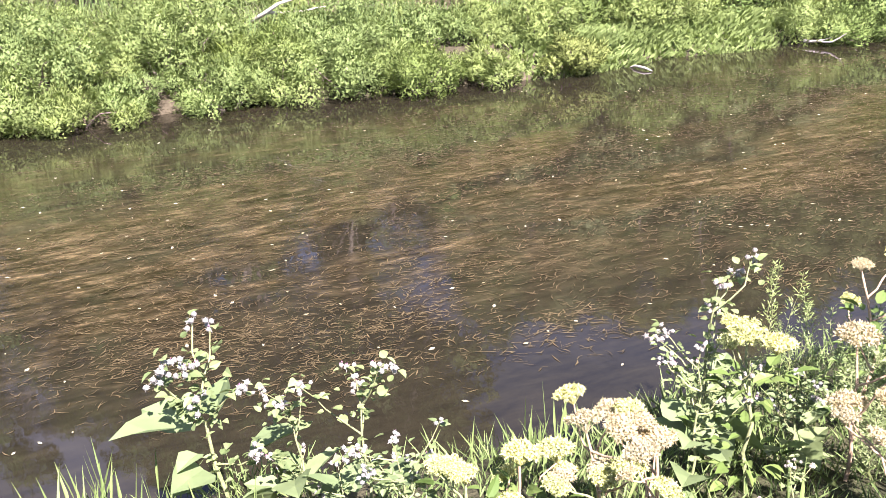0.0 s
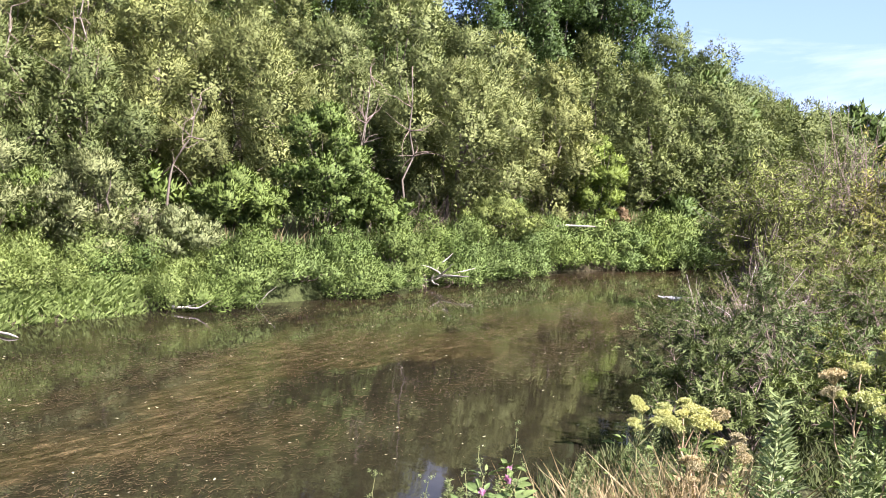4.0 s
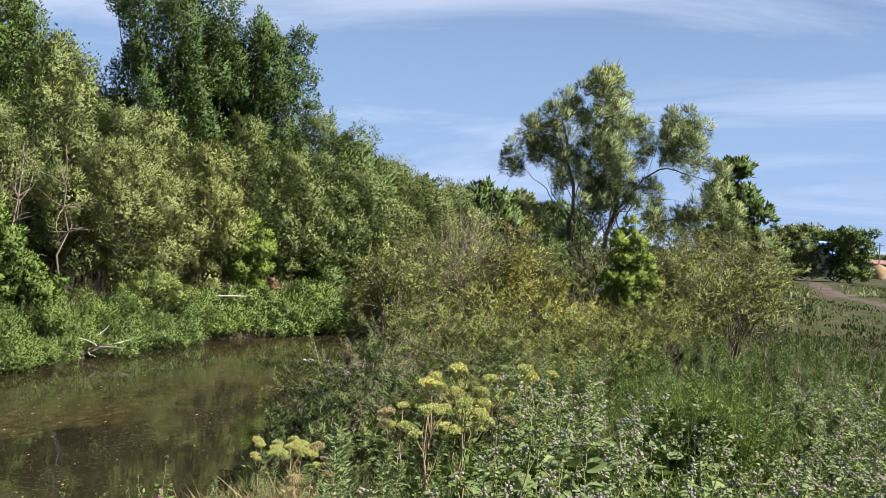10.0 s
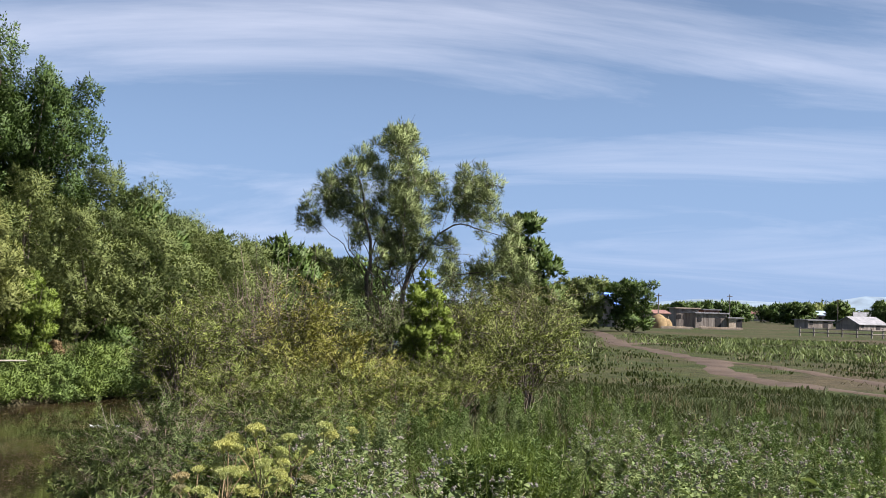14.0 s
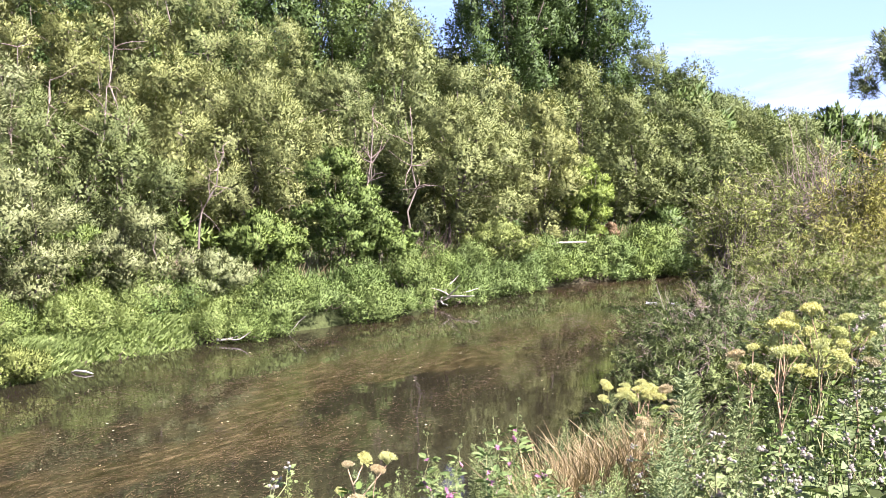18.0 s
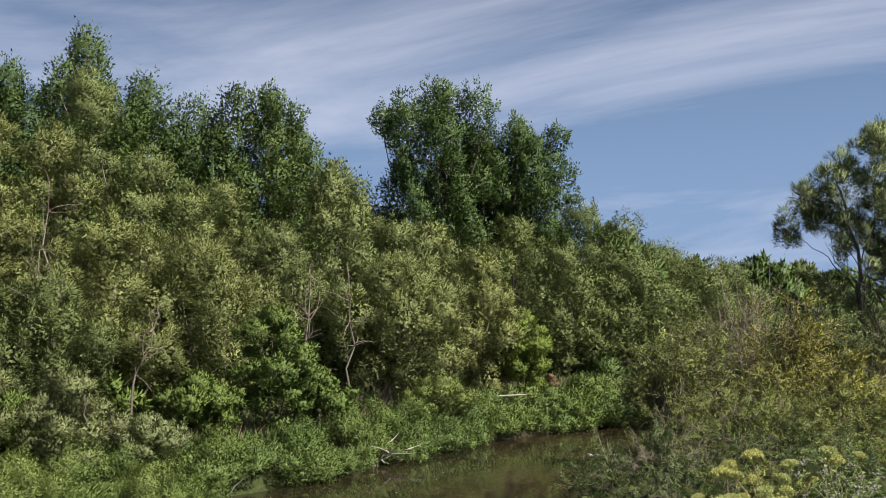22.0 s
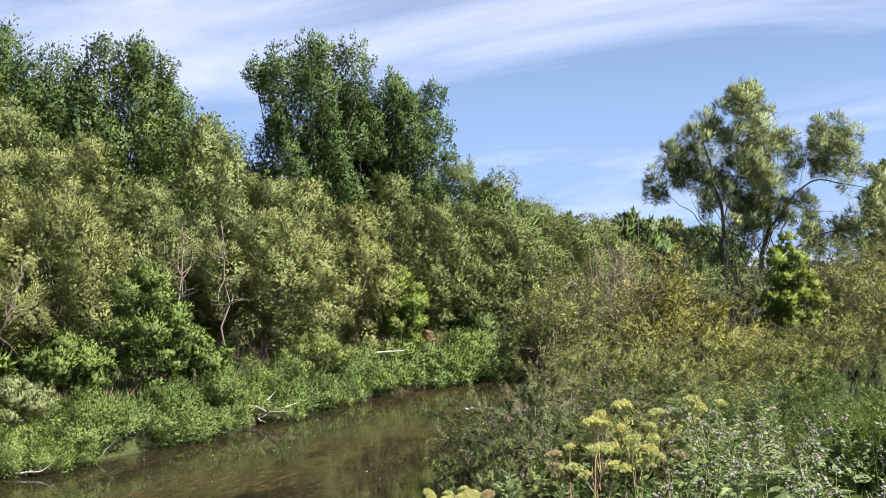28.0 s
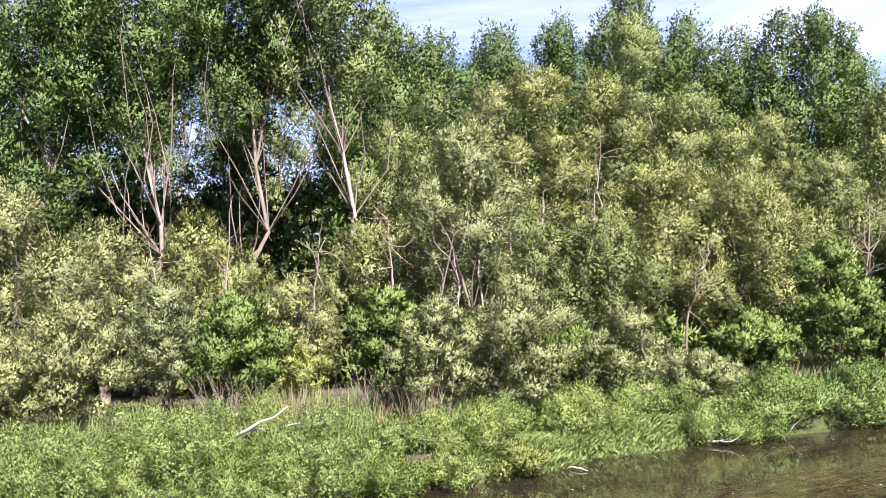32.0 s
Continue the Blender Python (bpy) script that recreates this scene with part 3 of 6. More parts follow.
def tree(name, x, y, top, width, leaf, label, category="tree", low=0.25, clumps=26, puff=0.17, n=7000, length=0.26, width_leaf=0.085,
         droop=-0.1, bark=None, trunks=2, lean=0.0, seed=0, column=1.0, group="", twigs=0, flat=0.8, trunk_r=None, boxy=False, cover=1.0):
    """A tree or tall shrub: tapered stems, limbs to the clumps, and a crown of leaves. top: height over the water."""
    rng = np.random.default_rng(1000 + seed)
    z0 = float(gz(x, y))
    h = top - z0
    root = tagged(new(name), label, category, group)
    root.location = (x, y, z0 - 0.05)
    zb, hw = h * low, width / 2
    cl = []
    tries = 0
    while len(cl) < clumps and tries < 4000:
        tries += 1
        q = rng.uniform(-1, 1, 3)
        rr = max(math.hypot(q[0], q[1]), abs(q[2])) if boxy else np.linalg.norm(q)
        if rr > 1 or rr < 0.5 * column:
            continue
        taper = 1 - (0.1 if boxy else 0.35) * max(q[2], 0) ** 2
        r = width * puff * rng.uniform(0.65, 1.45)
        taper *= rng.uniform(0.72, 1.08)
        cx, cy = q[0] * (hw - r * 0.6) * taper, q[1] * (hw - r * 0.6) * taper
        cz = (zb + h) / 2 + q[2] * ((h - zb) / 2 - r * 0.6)
        apart = 0.95 * (1 - tries / 4000)
        if any((cx - o[0]) ** 2 + (cy - o[1]) ** 2 + (cz - o[2]) ** 2 < (apart * (r + o[3])) ** 2 for o in cl):
            continue
        cl.append((cx + lean * (cz / h) * h * 0.3, cy, cz, r))
    # one clump always makes the top
    cl.append((lean * h * 0.3, 0.0, h - width * puff * 0.8, width * puff))
    wood = Soup()
    tr = trunk_r or 0.016 * h + 0.03
    heads = []
    for k in range(trunks):
        a = rng.uniform(0, 2 * math.pi)
        off = np.array([math.cos(a), math.sin(a), 0]) * (0.12 + 0.1 * width * 0.3 * (trunks > 1)) * (k > 0 or trunks > 1)
        tip = np.array([lean * h * 0.25, 0, 0]) + off * 2.2 + np.array([0, 0, h * rng.uniform(0.72, 0.9)])
        line = bent(rng, off * 0.4 + np.array([0, 0, -0.1]), tip, 8, 0.05)
        rad = tr * np.linspace(1.0, 0.18, 8) * (1.0 if k == 0 else rng.uniform(0.6, 0.9))
        rad[0] *= 1.35
        wood.add(*tube(line, rad, 8))
        heads.append(line)
    part("trunk", wood, bark or M_BARK, root, smooth=True)
    limb = Soup()
    for c in cl[::2]:
        line = heads[rng.integers(len(heads))]
        t0 = np.clip(c[2] / h - rng.uniform(0.1, 0.25), 0.12, 0.85)
        j = min(int(t0 * 7), 6)
        limb.add(*tube(bent(rng, line[j], c[:3], 5, 0.10), tr * 0.28 * np.array([1, 0.75, 0.55, 0.4, 0.2]), 5))
        for _ in range(2):
            e = np.array(c[:3]) + unit(rng.normal(size=3)) * c[3] * 0.95
            limb.add(*tube(bent(rng, c[:3], e, 3, 0.1), tr * np.array([0.13, 0.09, 0.03]), 3))
    part("limb", limb, M_BARK, root, smooth=True)
    if twigs:
        tw = Soup()
        for _ in range(twigs):
            c = cl[rng.integers(len(cl))]
            a = np.array(c[:3]) + unit(rng.normal(size=3)) * c[3] * 0.6
            tw.add(*tube(bent(rng, a, a + unit(rng.normal(size=3) + [0, 0, -0.2]) * rng.uniform(0.5, 1.2), 4, 0.12), np.array([0.016, 0.012, 0.009, 0.003]), 3))
        part("dead_twig", tw, M_TWIG, root, "bare brown twigs", kind="stuff")
    part("crown", billows(rng, cl, n, length, width_leaf, droop, flat * 1.15, cover=cover), leaf, root)
    return root


def bush(name, x, y, h, width, leaf, label, n=1500, length=0.14, width_leaf=0.06, seed=0, group="", clumps=9, droop=0.05, stems=7, stem_mat=None,
         category="bush", base=None):
    """A low bush: stems fanning from the ground and leafy clumps down to it."""
    rng = np.random.default_rng(5000 + seed)
    z0 = float(gz(x, y)) if base is None else base
    root = tagged(new(name), label, category, group)
    root.location = (x, y, z0 - 0.04)
    st = Soup()
    cl = []
    for k in range(clumps):
        a, q = rng.uniform(0, 2 * math.pi), math.sqrt(rng.random())
        r = min(width, h * 1.6) * rng.uniform(0.17, 0.28)
        cz = max(r * 0.45, (h - r * 0.8) * (1 - 0.45 * q * q) * rng.uniform(0.15, 1.0))
        cl.append((math.cos(a) * q * (width / 2 - r * 0.6), math.sin(a) * q * (width / 2 - r * 0.6), cz, r))
    cl.append((0, 0, h - width * 0.17, width * 0.2))
    for k in range(stems):
        c = cl[k % len(cl)]
        st.add(*tube(bent(rng, (c[0] * 0.15, c[1] * 0.15, 0), np.array(c[:3]) + [0, 0, c[3] * 0.5], 5, 0.08), np.array([0.02, 0.017, 0.013, 0.009, 0.003]), 4))
    part("stem", st, stem_mat or M_TWIG, root, smooth=True)
    part("foliage", billows(rng, cl, n, length, width_leaf, droop, 1.0, 30, -0.1, 0.3, 0.6, max(0.05, 0.7 * length)), leaf, root)
    return root


# ---- the far bank ----
WILLOW, POPLAR = "silver-green willow with rounded leafy clumps on the far bank", "tall dark green poplar behind the willows"
k = 0
REACH = 1.18


def back(az, d, top, w, reach=REACH):
    """The same outline a little further off, clear of the bank's fringe."""
    x, y = spot(az, d * reach)
    return x, y, 4.5 + (top - 4.5) * reach, w * reach


# tall poplars at the back: bearing, distance, top, width, bare height share, slim
for az, d, top, w, low, leaf in (
        (45.8, 50, 19.9, 3.4, 0.45, M_POPLAR), (49.7, 50, 18.2, 3.6, 0.4, M_POPLAR), (53.2, 50, 18.1, 3.9, 0.4, M_POPLAR), (56.2, 48, 17.6, 3.4, 0.4, M_POPLAR),
        (42.8, 52, 18.3, 3.9, 0.4, M_POPLAR), (40.1, 52, 17.3, 3.8, 0.35, M_POPLAR), (36.8, 52, 17.4, 5.0, 0.3, M_POPLAR), (34.7, 54, 16.4, 3.0, 0.3, M_POPLAR),
        (32.7, 55, 14.6, 3.6, 0.3, M_WILLOW_DARK), (27.2, 56, 18.4, 7.0, 0.22, M_POPLAR), (22.5, 58, 16.3, 6.2, 0.2, M_POPLAR), (24.8, 59, 15.5, 5.0, 0.2, M_POPLAR),
        (59.5, 47, 18.6, 4.4, 0.4, M_POPLAR), (38.4, 56, 14.5, 5.0, 0.2, M_POPLAR), (30.0, 60, 12.5, 5.0, 0.2, M_WILLOW_DARK), (47.5, 55, 15.5, 5.0, 0.2, M_WILLOW_DARK),
        (51.5, 55, 14.5, 5.5, 0.2, M_WILLOW_DARK), (43.5, 57, 14.5, 5.5, 0.2, M_WILLOW_DARK), (55.5, 53, 14.5, 5.5, 0.2, M_WILLOW_DARK)):
    k += 1
    x, y, top, w = back(az, d, top - (1.3 if w < 4.5 else 0.9), w * (1.6 if w < 4.5 else 1.02))
    tree("poplar_tree", x, y, top, w, leaf, POPLAR, low=low * 0.7, clumps=72 if az in (27.2, 22.5, 24.8) else 56, puff=0.13 if az in (27.2, 22.5, 24.8) else 0.165, boxy=az in (27.2, 22.5, 24.8, 36.8), n=int(5000 + 1300 * w + (20000 if az in (27.2, 22.5, 24.8) else 0)) if d < 55 or w > 5 else 6000, length=0.15, width_leaf=0.1, droop=-0.15, trunks=1, seed=k, column=0.4,
         bark=M_BARK, group="poplars behind the river", flat=1.45, cover=1.9)
# pale-stemmed tall trees upstream
for az, d, top, w, low in ((66.7, 35, 17.5, 6.0, 0.5), (63.2, 35, 18.0, 6.0, 0.52), (73.4, 34, 17.0, 6.5, 0.48), (77.5, 34, 16.0, 5.5, 0.3), (69.5, 44, 18.5, 6.5, 0.2),
                           (75.0, 46, 18.5, 6.5, 0.25), (81.0, 40, 17.0, 6.0, 0.3), (66.0, 50, 18.0, 6.0, 0.2), (60.5, 52, 17.5, 5.5, 0.2), (85.0, 36, 16.0, 6.0, 0.3)):
    k += 1
    x, y, top, w = back(az, d, top, w)
    tree("poplar_tree", x, y, top, w, M_POPLAR if k % 3 else M_WILLOW_DARK, "tall poplar with a bare pale trunk on the far bank", low=low, clumps=36, puff=0.145, n=20000,
         length=0.135, width_leaf=0.085, droop=-0.05, trunks=1, seed=k, column=0.4, bark=M_BARK_PALE, group="poplars behind the river", flat=1.0, trunk_r=0.13)
# willows, back row to front row
for az, d, top, w, low, leaf, n, trunks in (
        (55.2, 31, 9.4, 3.5, 0.5, M_WILLOW_PALE, 5200, 2), (53.8, 37, 11.7, 3.2, 0.4, M_WILLOW_PALE, 4500, 1), (51.0, 37, 12.3, 3.6, 0.4, M_WILLOW, 5000, 2),
        (45.9, 40, 14.4, 4.0, 0.45, M_WILLOW, 5600, 2), (48.2, 39, 12.0, 4.2, 0.4, M_WILLOW, 5400, 2), (42.4, 39, 11.3, 4.6, 0.3, M_WILLOW, 6000, 2),
        (39.0, 40, 10.4, 4.4, 0.25, M_WILLOW, 5600, 2), (40.7, 36, 7.8, 6.4, 0.18, M_WILLOW, 8500, 3), (44.5, 36, 8.6, 5.0, 0.2, M_WILLOW, 7000, 2),
        (36.2, 39, 8.6, 4.4, 0.2, M_WILLOW, 6000, 2), (33.4, 42, 11.1, 4.0, 0.4, M_WILLOW, 5600, 3), (29.2, 43, 9.1, 4.4, 0.25, M_WILLOW, 5600, 2),
        (29.9, 37.5, 7.0, 5.6, 0.10, M_WILLOW, 8500, 2), (25.4, 40, 7.4, 3.6, 0.08, M_WILLOW, 6000, 2), (27.4, 45, 9.0, 4.2, 0.2, M_WILLOW, 4600, 1),
        (20.8, 47, 8.0, 4.6, 0.1, M_WILLOW_DARK, 5600, 2), (17.3, 50, 7.9, 6.2, 0.1, M_WILLOW_DARK, 6400, 3), (14.2, 58, 7.7, 6.0, 0.1, M_WILLOW_DARK, 5600, 2),
        (19.6, 55, 10.4, 4.6, 0.2, M_WILLOW_DARK, 5200, 1), (17.4, 58, 10.3, 6.2, 0.2, M_WILLOW_DARK, 5600, 1), (14.7, 65, 9.1, 6.2, 0.15, M_WILLOW_DARK, 4800, 1),
        (23.2, 52, 10.0, 5.0, 0.15, M_WILLOW_DARK, 4600, 1), (12.3, 62, 7.6, 6.0, 0.1, M_WILLOW_DARK, 4600, 1),
        (59.0, 36, 10.5, 4.6, 0.3, M_WILLOW, 5200, 2), (57.0, 41, 12.5, 5.0, 0.25, M_WILLOW_DARK, 5000, 1), (61.0, 33, 6.8, 3.4, 0.3, M_WILLOW, 4800, 2),
        (69.8, 33, 7.2, 4.0, 0.3, M_WILLOW, 5000, 2), (74.8, 32, 7.0, 4.4, 0.25, M_WILLOW_PALE, 4600, 2), (79.5, 31, 8.0, 5.0, 0.2, M_WILLOW_PALE, 4600, 2),
        (52.0, 33, 7.0, 4.0, 0.2, M_WILLOW_DARK, 5000, 2), (48.0, 33, 6.6, 4.0, 0.2, M_WILLOW_DARK, 4600, 2), (33.0, 38, 6.2, 3.6, 0.1, M_WILLOW_DARK, 4600, 2)):
    k += 1
    x, y, top, w = back(az, d, top, w)
    tree("willow_tree", x, y, top, w, leaf, WILLOW, low=low * 0.55, flat=1.05, clumps=17 if w > 5 else 13, puff=0.19 if w > 5 else 0.22, n=int(n * (6.2 if d < 41 else 3.5)), length=0.12 if d < 41 else 0.15, width_leaf=0.032 if d < 41 else 0.046, droop=0.15, trunks=trunks, seed=k,
         group="willows on the far bank", twigs=25 if d < 40 else 0, lean=0.15 * math.sin(k * 2.1), bark=M_BARK_PALE if az > 44 and low > 0.35 else M_BARK, trunk_r=0.08 if low > 0.35 else None)
# far treeline downstream
for az, d, top, w in ((18.4, 75, 11.5, 6.5), (16.0, 85, 10.6, 6.5), (13.5, 100, 10.2, 6.5), (11.9, 110, 9.9, 7.5), (10.1, 92, 9.6, 6.5), (8.3, 105, 9.5, 8), (6.2, 112, 9.0, 8), (14.8, 78, 9.0, 6),
                      (17.2, 66, 9.5, 5.5), (12.0, 80, 8.0, 7), (9.0, 84, 7.0, 7)):
    k += 1
    x, y = spot(az, d)
    tree("willow_tree", x, y, top, w, M_WILLOW_DARK if k % 2 else M_POPLAR, "distant dark green tree in the riverside wood", low=0.08, clumps=24, puff=0.18, n=5200, length=0.42,
         width_leaf=0.22, trunks=1, seed=k, group="riverside wood downstream")
# shrubs in front of the willows: bearing, distance, top, width
for az, d, top, w, leaf, label in (
        (52.9, 27, 5.1, 3.4, M_WILLOW_PALE, "pale green willow shrub on the far bank"), (46.9, 28.5, 3.9, 2.8, M_WILLOW_PALE, "pale silvery willow bush leaning over the bank"),
        (43.1, 29.5, 2.7, 2.2, M_WILLOW_PALE, "low pale willow bush on the bank"), (36.5, 34, 5.6, 3.2, M_GREEN, "fresh green maple shrub under the willows"),
        (57.3, 26, 4.5, 2.4, M_WILLOW_PALE, "pale green willow shrub on the far bank"), (22.8, 44, 5.2, 2.5, M_MAPLE, "young lime-green ash sapling at the wood's edge"),
        (21.5, 45, 2.5, 0.9, M_RED, "small shrub turning red at the wood's edge"), (68.3, 29, 4.7, 3.3, M_GREEN, "fresh green maple shrub under the willows"),
        (76.5, 27, 5.0, 3.2, M_WILLOW_PALE, "pale green willow shrub on the far bank"), (71.8, 30, 5.3, 3.0, M_WILLOW_PALE, "pale green willow shrub on the far bank"),
        (64.9, 30, 5.2, 2.8, M_WILLOW_PALE, "tall pale willow shrub with thin stems"), (59.8, 29, 4.8, 2.8, M_GREEN, "fresh green maple shrub under the willows"),
        (50.0, 30, 3.4, 2.6, M_LIME, "yellow-green maple seedlings under the willows"), (40.5, 33, 3.6, 2.8, M_GREEN, "fresh green maple shrub under the willows"),
        (34.0, 36, 3.4, 2.6, M_GREEN, "fresh green maple shrub under the willows"), (27.5, 39, 3.0, 2.8, M_OLIVE, "olive willow bush at the wood's edge"),
        (55.0, 29.5, 4.0, 2.6, M_GREEN, "fresh green maple shrub under the willows"), (65.5, 29, 3.6, 2.6, M_OLIVE, "olive willow bush at the wood's edge"),
        (80.0, 27, 4.2, 3.2, M_WILLOW_PALE, "pale green willow shrub on the far bank")):
    k += 1
    x, y, top, w = back(az, d, top, w, 1.08)
    tree("willow_shrub", x, y, top, w, leaf, label, "shrub", low=0.12, clumps=20, puff=0.17, n=17000, length=0.09 if leaf in (M_WILLOW_PALE, M_OLIVE) else 0.1, width_leaf=0.026 if leaf in (M_WILLOW_PALE, M_OLIVE) else 0.06,
         trunks=3, seed=k, group="shrubs on the far bank", trunk_r=0.05)
# the leafy fringe along the far waterline
rng = np.random.default_rng(7)
yy = -2.0
while yy < 64:
    for row in range(2 if yy > 13 else 4):
        y = yy + rng.uniform(-0.5, 0.5)
        x = float(np.interp(y, FAR_Y, FAR_X)) + 0.2 - row * 1.3 - rng.uniform(0, 0.5)
        if row == 0 and 15.5 < y < 20.5:
            continue
        k += 1
        h = (0.95, 1.25, 1.2, 1.15)[row] * rng.uniform(0.65, 1.4)
        leaf = ((M_BANK, M_BANK, M_LIME, M_BANK) if y < 15 else (M_BANK, M_GREEN, M_BANK, M_OLIVE) if y < 24 else (M_GREEN, M_HERB, M_GREEN, M_HERB))[rng.integers(4)] if row < 2 or y < 13 else (M_GREEN, M_OLIVE, M_WILLOW_DARK)[rng.integers(3)]
        far_off = y > 40
        bush("bank_bush", x, y, h, rng.uniform(1.7, 2.7), leaf, "bright green leafy bush on the river bank", n=2400 if far_off else (9000 if row < 2 else 5000) if y < 24 else 4500, length=0.11 if far_off else 0.062 if y < 24 else 0.085,
             width_leaf=0.05 if far_off else 0.02 if y < 24 else 0.028, seed=k, group="leafy bushes along the far bank", clumps=13, base=max(float(gz(x, y)), 0.02))
    yy += 1.1 if yy < 12 else 1.35 if yy < 40 else 0.8


def tufts(name, pts, h, leaf, label, blades=26, width=0.02, lean=0.35, seed=0, category="grass", spread=0.16):
    """Many standing blades as one mesh of stuff."""
    rng = np.random.default_rng(seed)
    p = np.repeat(np.asarray(pts, float), blades, 0)
    n = len(p)
    p[:, :2] += rng.normal(size=(n, 2)) * spread
    p = np.column_stack([p[:, :2], gz(p[:, 0], p[:, 1]) - 0.03])
    ln = h * rng.uniform(0.5, 1.25, n)[:, None]
    a = rng.uniform(0, 2 * np.pi, n)
    tip = np.column_stack([np.cos(a), np.sin(a), np.zeros(n)]) * ln * lean * rng.uniform(0.2, 1.4, n)[:, None] + np.column_stack([0 * a, 0 * a, np.ones(n)]) * ln
    side = unit(np.cross(tip, rng.normal(size=(n, 3)))) * width * rng.uniform(0.6, 1.4, n)[:, None]
    mid = p + tip * 0.5 + np.array([0, 0, 1]) * ln * 0.06
    v = np.stack([p - side * 0.4, mid - side, p + tip, mid + side], 1).reshape(-1, 3)
    ob = new(name, Soup().add(v, np.arange(4 * n).reshape(-1, 4)).mesh(name, leaf))
    return tagged(ob, label, category, kind="stuff")


def strip(rng, n, y0, y1, d0, d1):
    y = rng.uniform(y0, y1, n)
    x = np.interp(y, FAR_Y, FAR_X) - rng.uniform(d0, d1, n)
    return np.column_stack([x, y, 0 * x])


tufts("dry_grass", strip(rng, 460, 5, 60, 2.4, 7), 0.85, M_DUSKY, "withered brown grass and stalks behind the bank bushes", 24, 0.014, 0.7, seed=1)
tufts("dry_grass", strip(rng, 260, 11, 60, 2.4, 6), 0.95, M_DRY, "dry straw-coloured grass behind the bank bushes", 20, 0.013, 0.6, seed=2)
tufts("meadow_grass", strip(rng, 900, -4, 60, 1.5, 7), 0.9, M_GRASS, "green grass on the far bank", 22, 0.022, seed=3)
spit_y = rng.uniform(14.5, 21.5, 260)
tufts("meadow_grass", np.column_stack([np.interp(spit_y, FAR_Y, FAR_X) - rng.uniform(-0.1, 1.4, 260), spit_y, 0 * spit_y]), 0.17, M_BANK, "bright green grass on a low spit at the waterline", 60, 0.03, 1.1, seed=4, spread=0.35)
for az, d in ((58.1, 27.5), (65.2, 27.0), (44.0, 33.5)):
    x, y = spot(az, d)
    tufts("reed_clump", [(x, y, 0)] * 6, 1.5, M_DUSKY, "dry pinkish-brown reed clump on the far bank", 24, 0.012, 0.3, seed=int(az * 3), category="reeds", spread=0.25)
# undergrowth under the wood
for j in range(46):
    k += 1
    az, d = 10 + j * 1.65 + rng.uniform(-0.6, 0.6), rng.uniform(1.0, 1.25)
    base = float(np.interp(az, (10, 20, 30, 45, 60, 85), (60, 54, 47, 39, 35, 35)))
    x, y = spot(az, base * d)
    bush("undergrowth_bush", x, y, rng.uniform(1.6, 3.2), rng.uniform(2.4, 3.6), (M_GREEN, M_WILLOW_DARK, M_POPLAR)[j % 3], "dark green undergrowth beneath the trees", n=1800, length=0.22,
         width_leaf=0.13, seed=k, group="undergrowth in the wood")
for j in range(34):
    k += 1
    az = 18 + j * 2.0 + rng.uniform(-0.6, 0.6)
    base = float(np.interp(az, (10, 20, 30, 45, 60, 85), (60, 54, 47, 39, 35, 35)))
    x, y = spot(az, base * rng.uniform(1.35, 1.6))
    tree("understorey_tree", x, y, rng.uniform(6.0, 8.5) + (4.0 if az > 57 else 0.0), rng.uniform(4.5, 6), (M_WILLOW_DARK, M_POPLAR)[j % 2], "dark green young tree in the shade of the wood", low=0.06, clumps=18, puff=0.19, n=2200, length=0.3,
         width_leaf=0.15, trunks=1, seed=k, group="undergrowth in the wood")
# wood behind, closing the gaps
w = Soup()
for j in range(70):
    az = rng.uniform(5, 100)
    x, y = spot(az, rng.uniform(78, 98) if az > 22 else rng.uniform(120, 150))
    z0 = float(gz(x, y))
    cl = [(x + rng.normal() * 2, y + rng.normal() * 2, z0 + rng.uniform(1, 11 if az > 22 else 7), rng.uniform(1.4, 2.4)) for _ in range(9)]
    cr = crown(rng, cl, 1300, 0.6, 0.4)
    w.add(cr.v[0], cr.f[0])
tagged(new("far_wood", w.mesh("far_wood", M_WILLOW_DARK)), "dark green wood closing the view behind the trees", "woods", kind="stuff")

# bare brown brush at the wood's edge
for az, d, h in ((31.5, 43, 1.9), (33.0, 42, 1.7), (38.5, 38, 1.6), (41.5, 36.5, 1.5), (29.0, 45, 1.6), (35.5, 40, 1.7), (46.0, 34.5, 1.5), (50.5, 32, 1.6), (24.5, 49, 1.5), (60.5, 29.5, 1.6), (69.0, 29, 1.7)):
    x, y = spot(az, d)
    brush = tagged(new("dead_brush"), "tangle of bare purplish-brown brush at the wood's edge", "brush", "bare brush on the far bank")
    brush.location = (x, y, float(gz(x, y)))
    s = Soup()
    for j in range(60):
        a = rng.uniform(0, 6.28)
        e = np.array([math.cos(a) * rng.uniform(0.3, 1.5), math.sin(a) * rng.uniform(0.3, 1.2), h * rng.uniform(0.5, 1.1)])
        s.add(*tube(bent(rng, e * [0.35, 0.35, 0], e, 5, 0.1), np.linspace(0.012, 0.004, 5), 3))
    part("twig", s, M_TWIG, brush, kind="stuff")

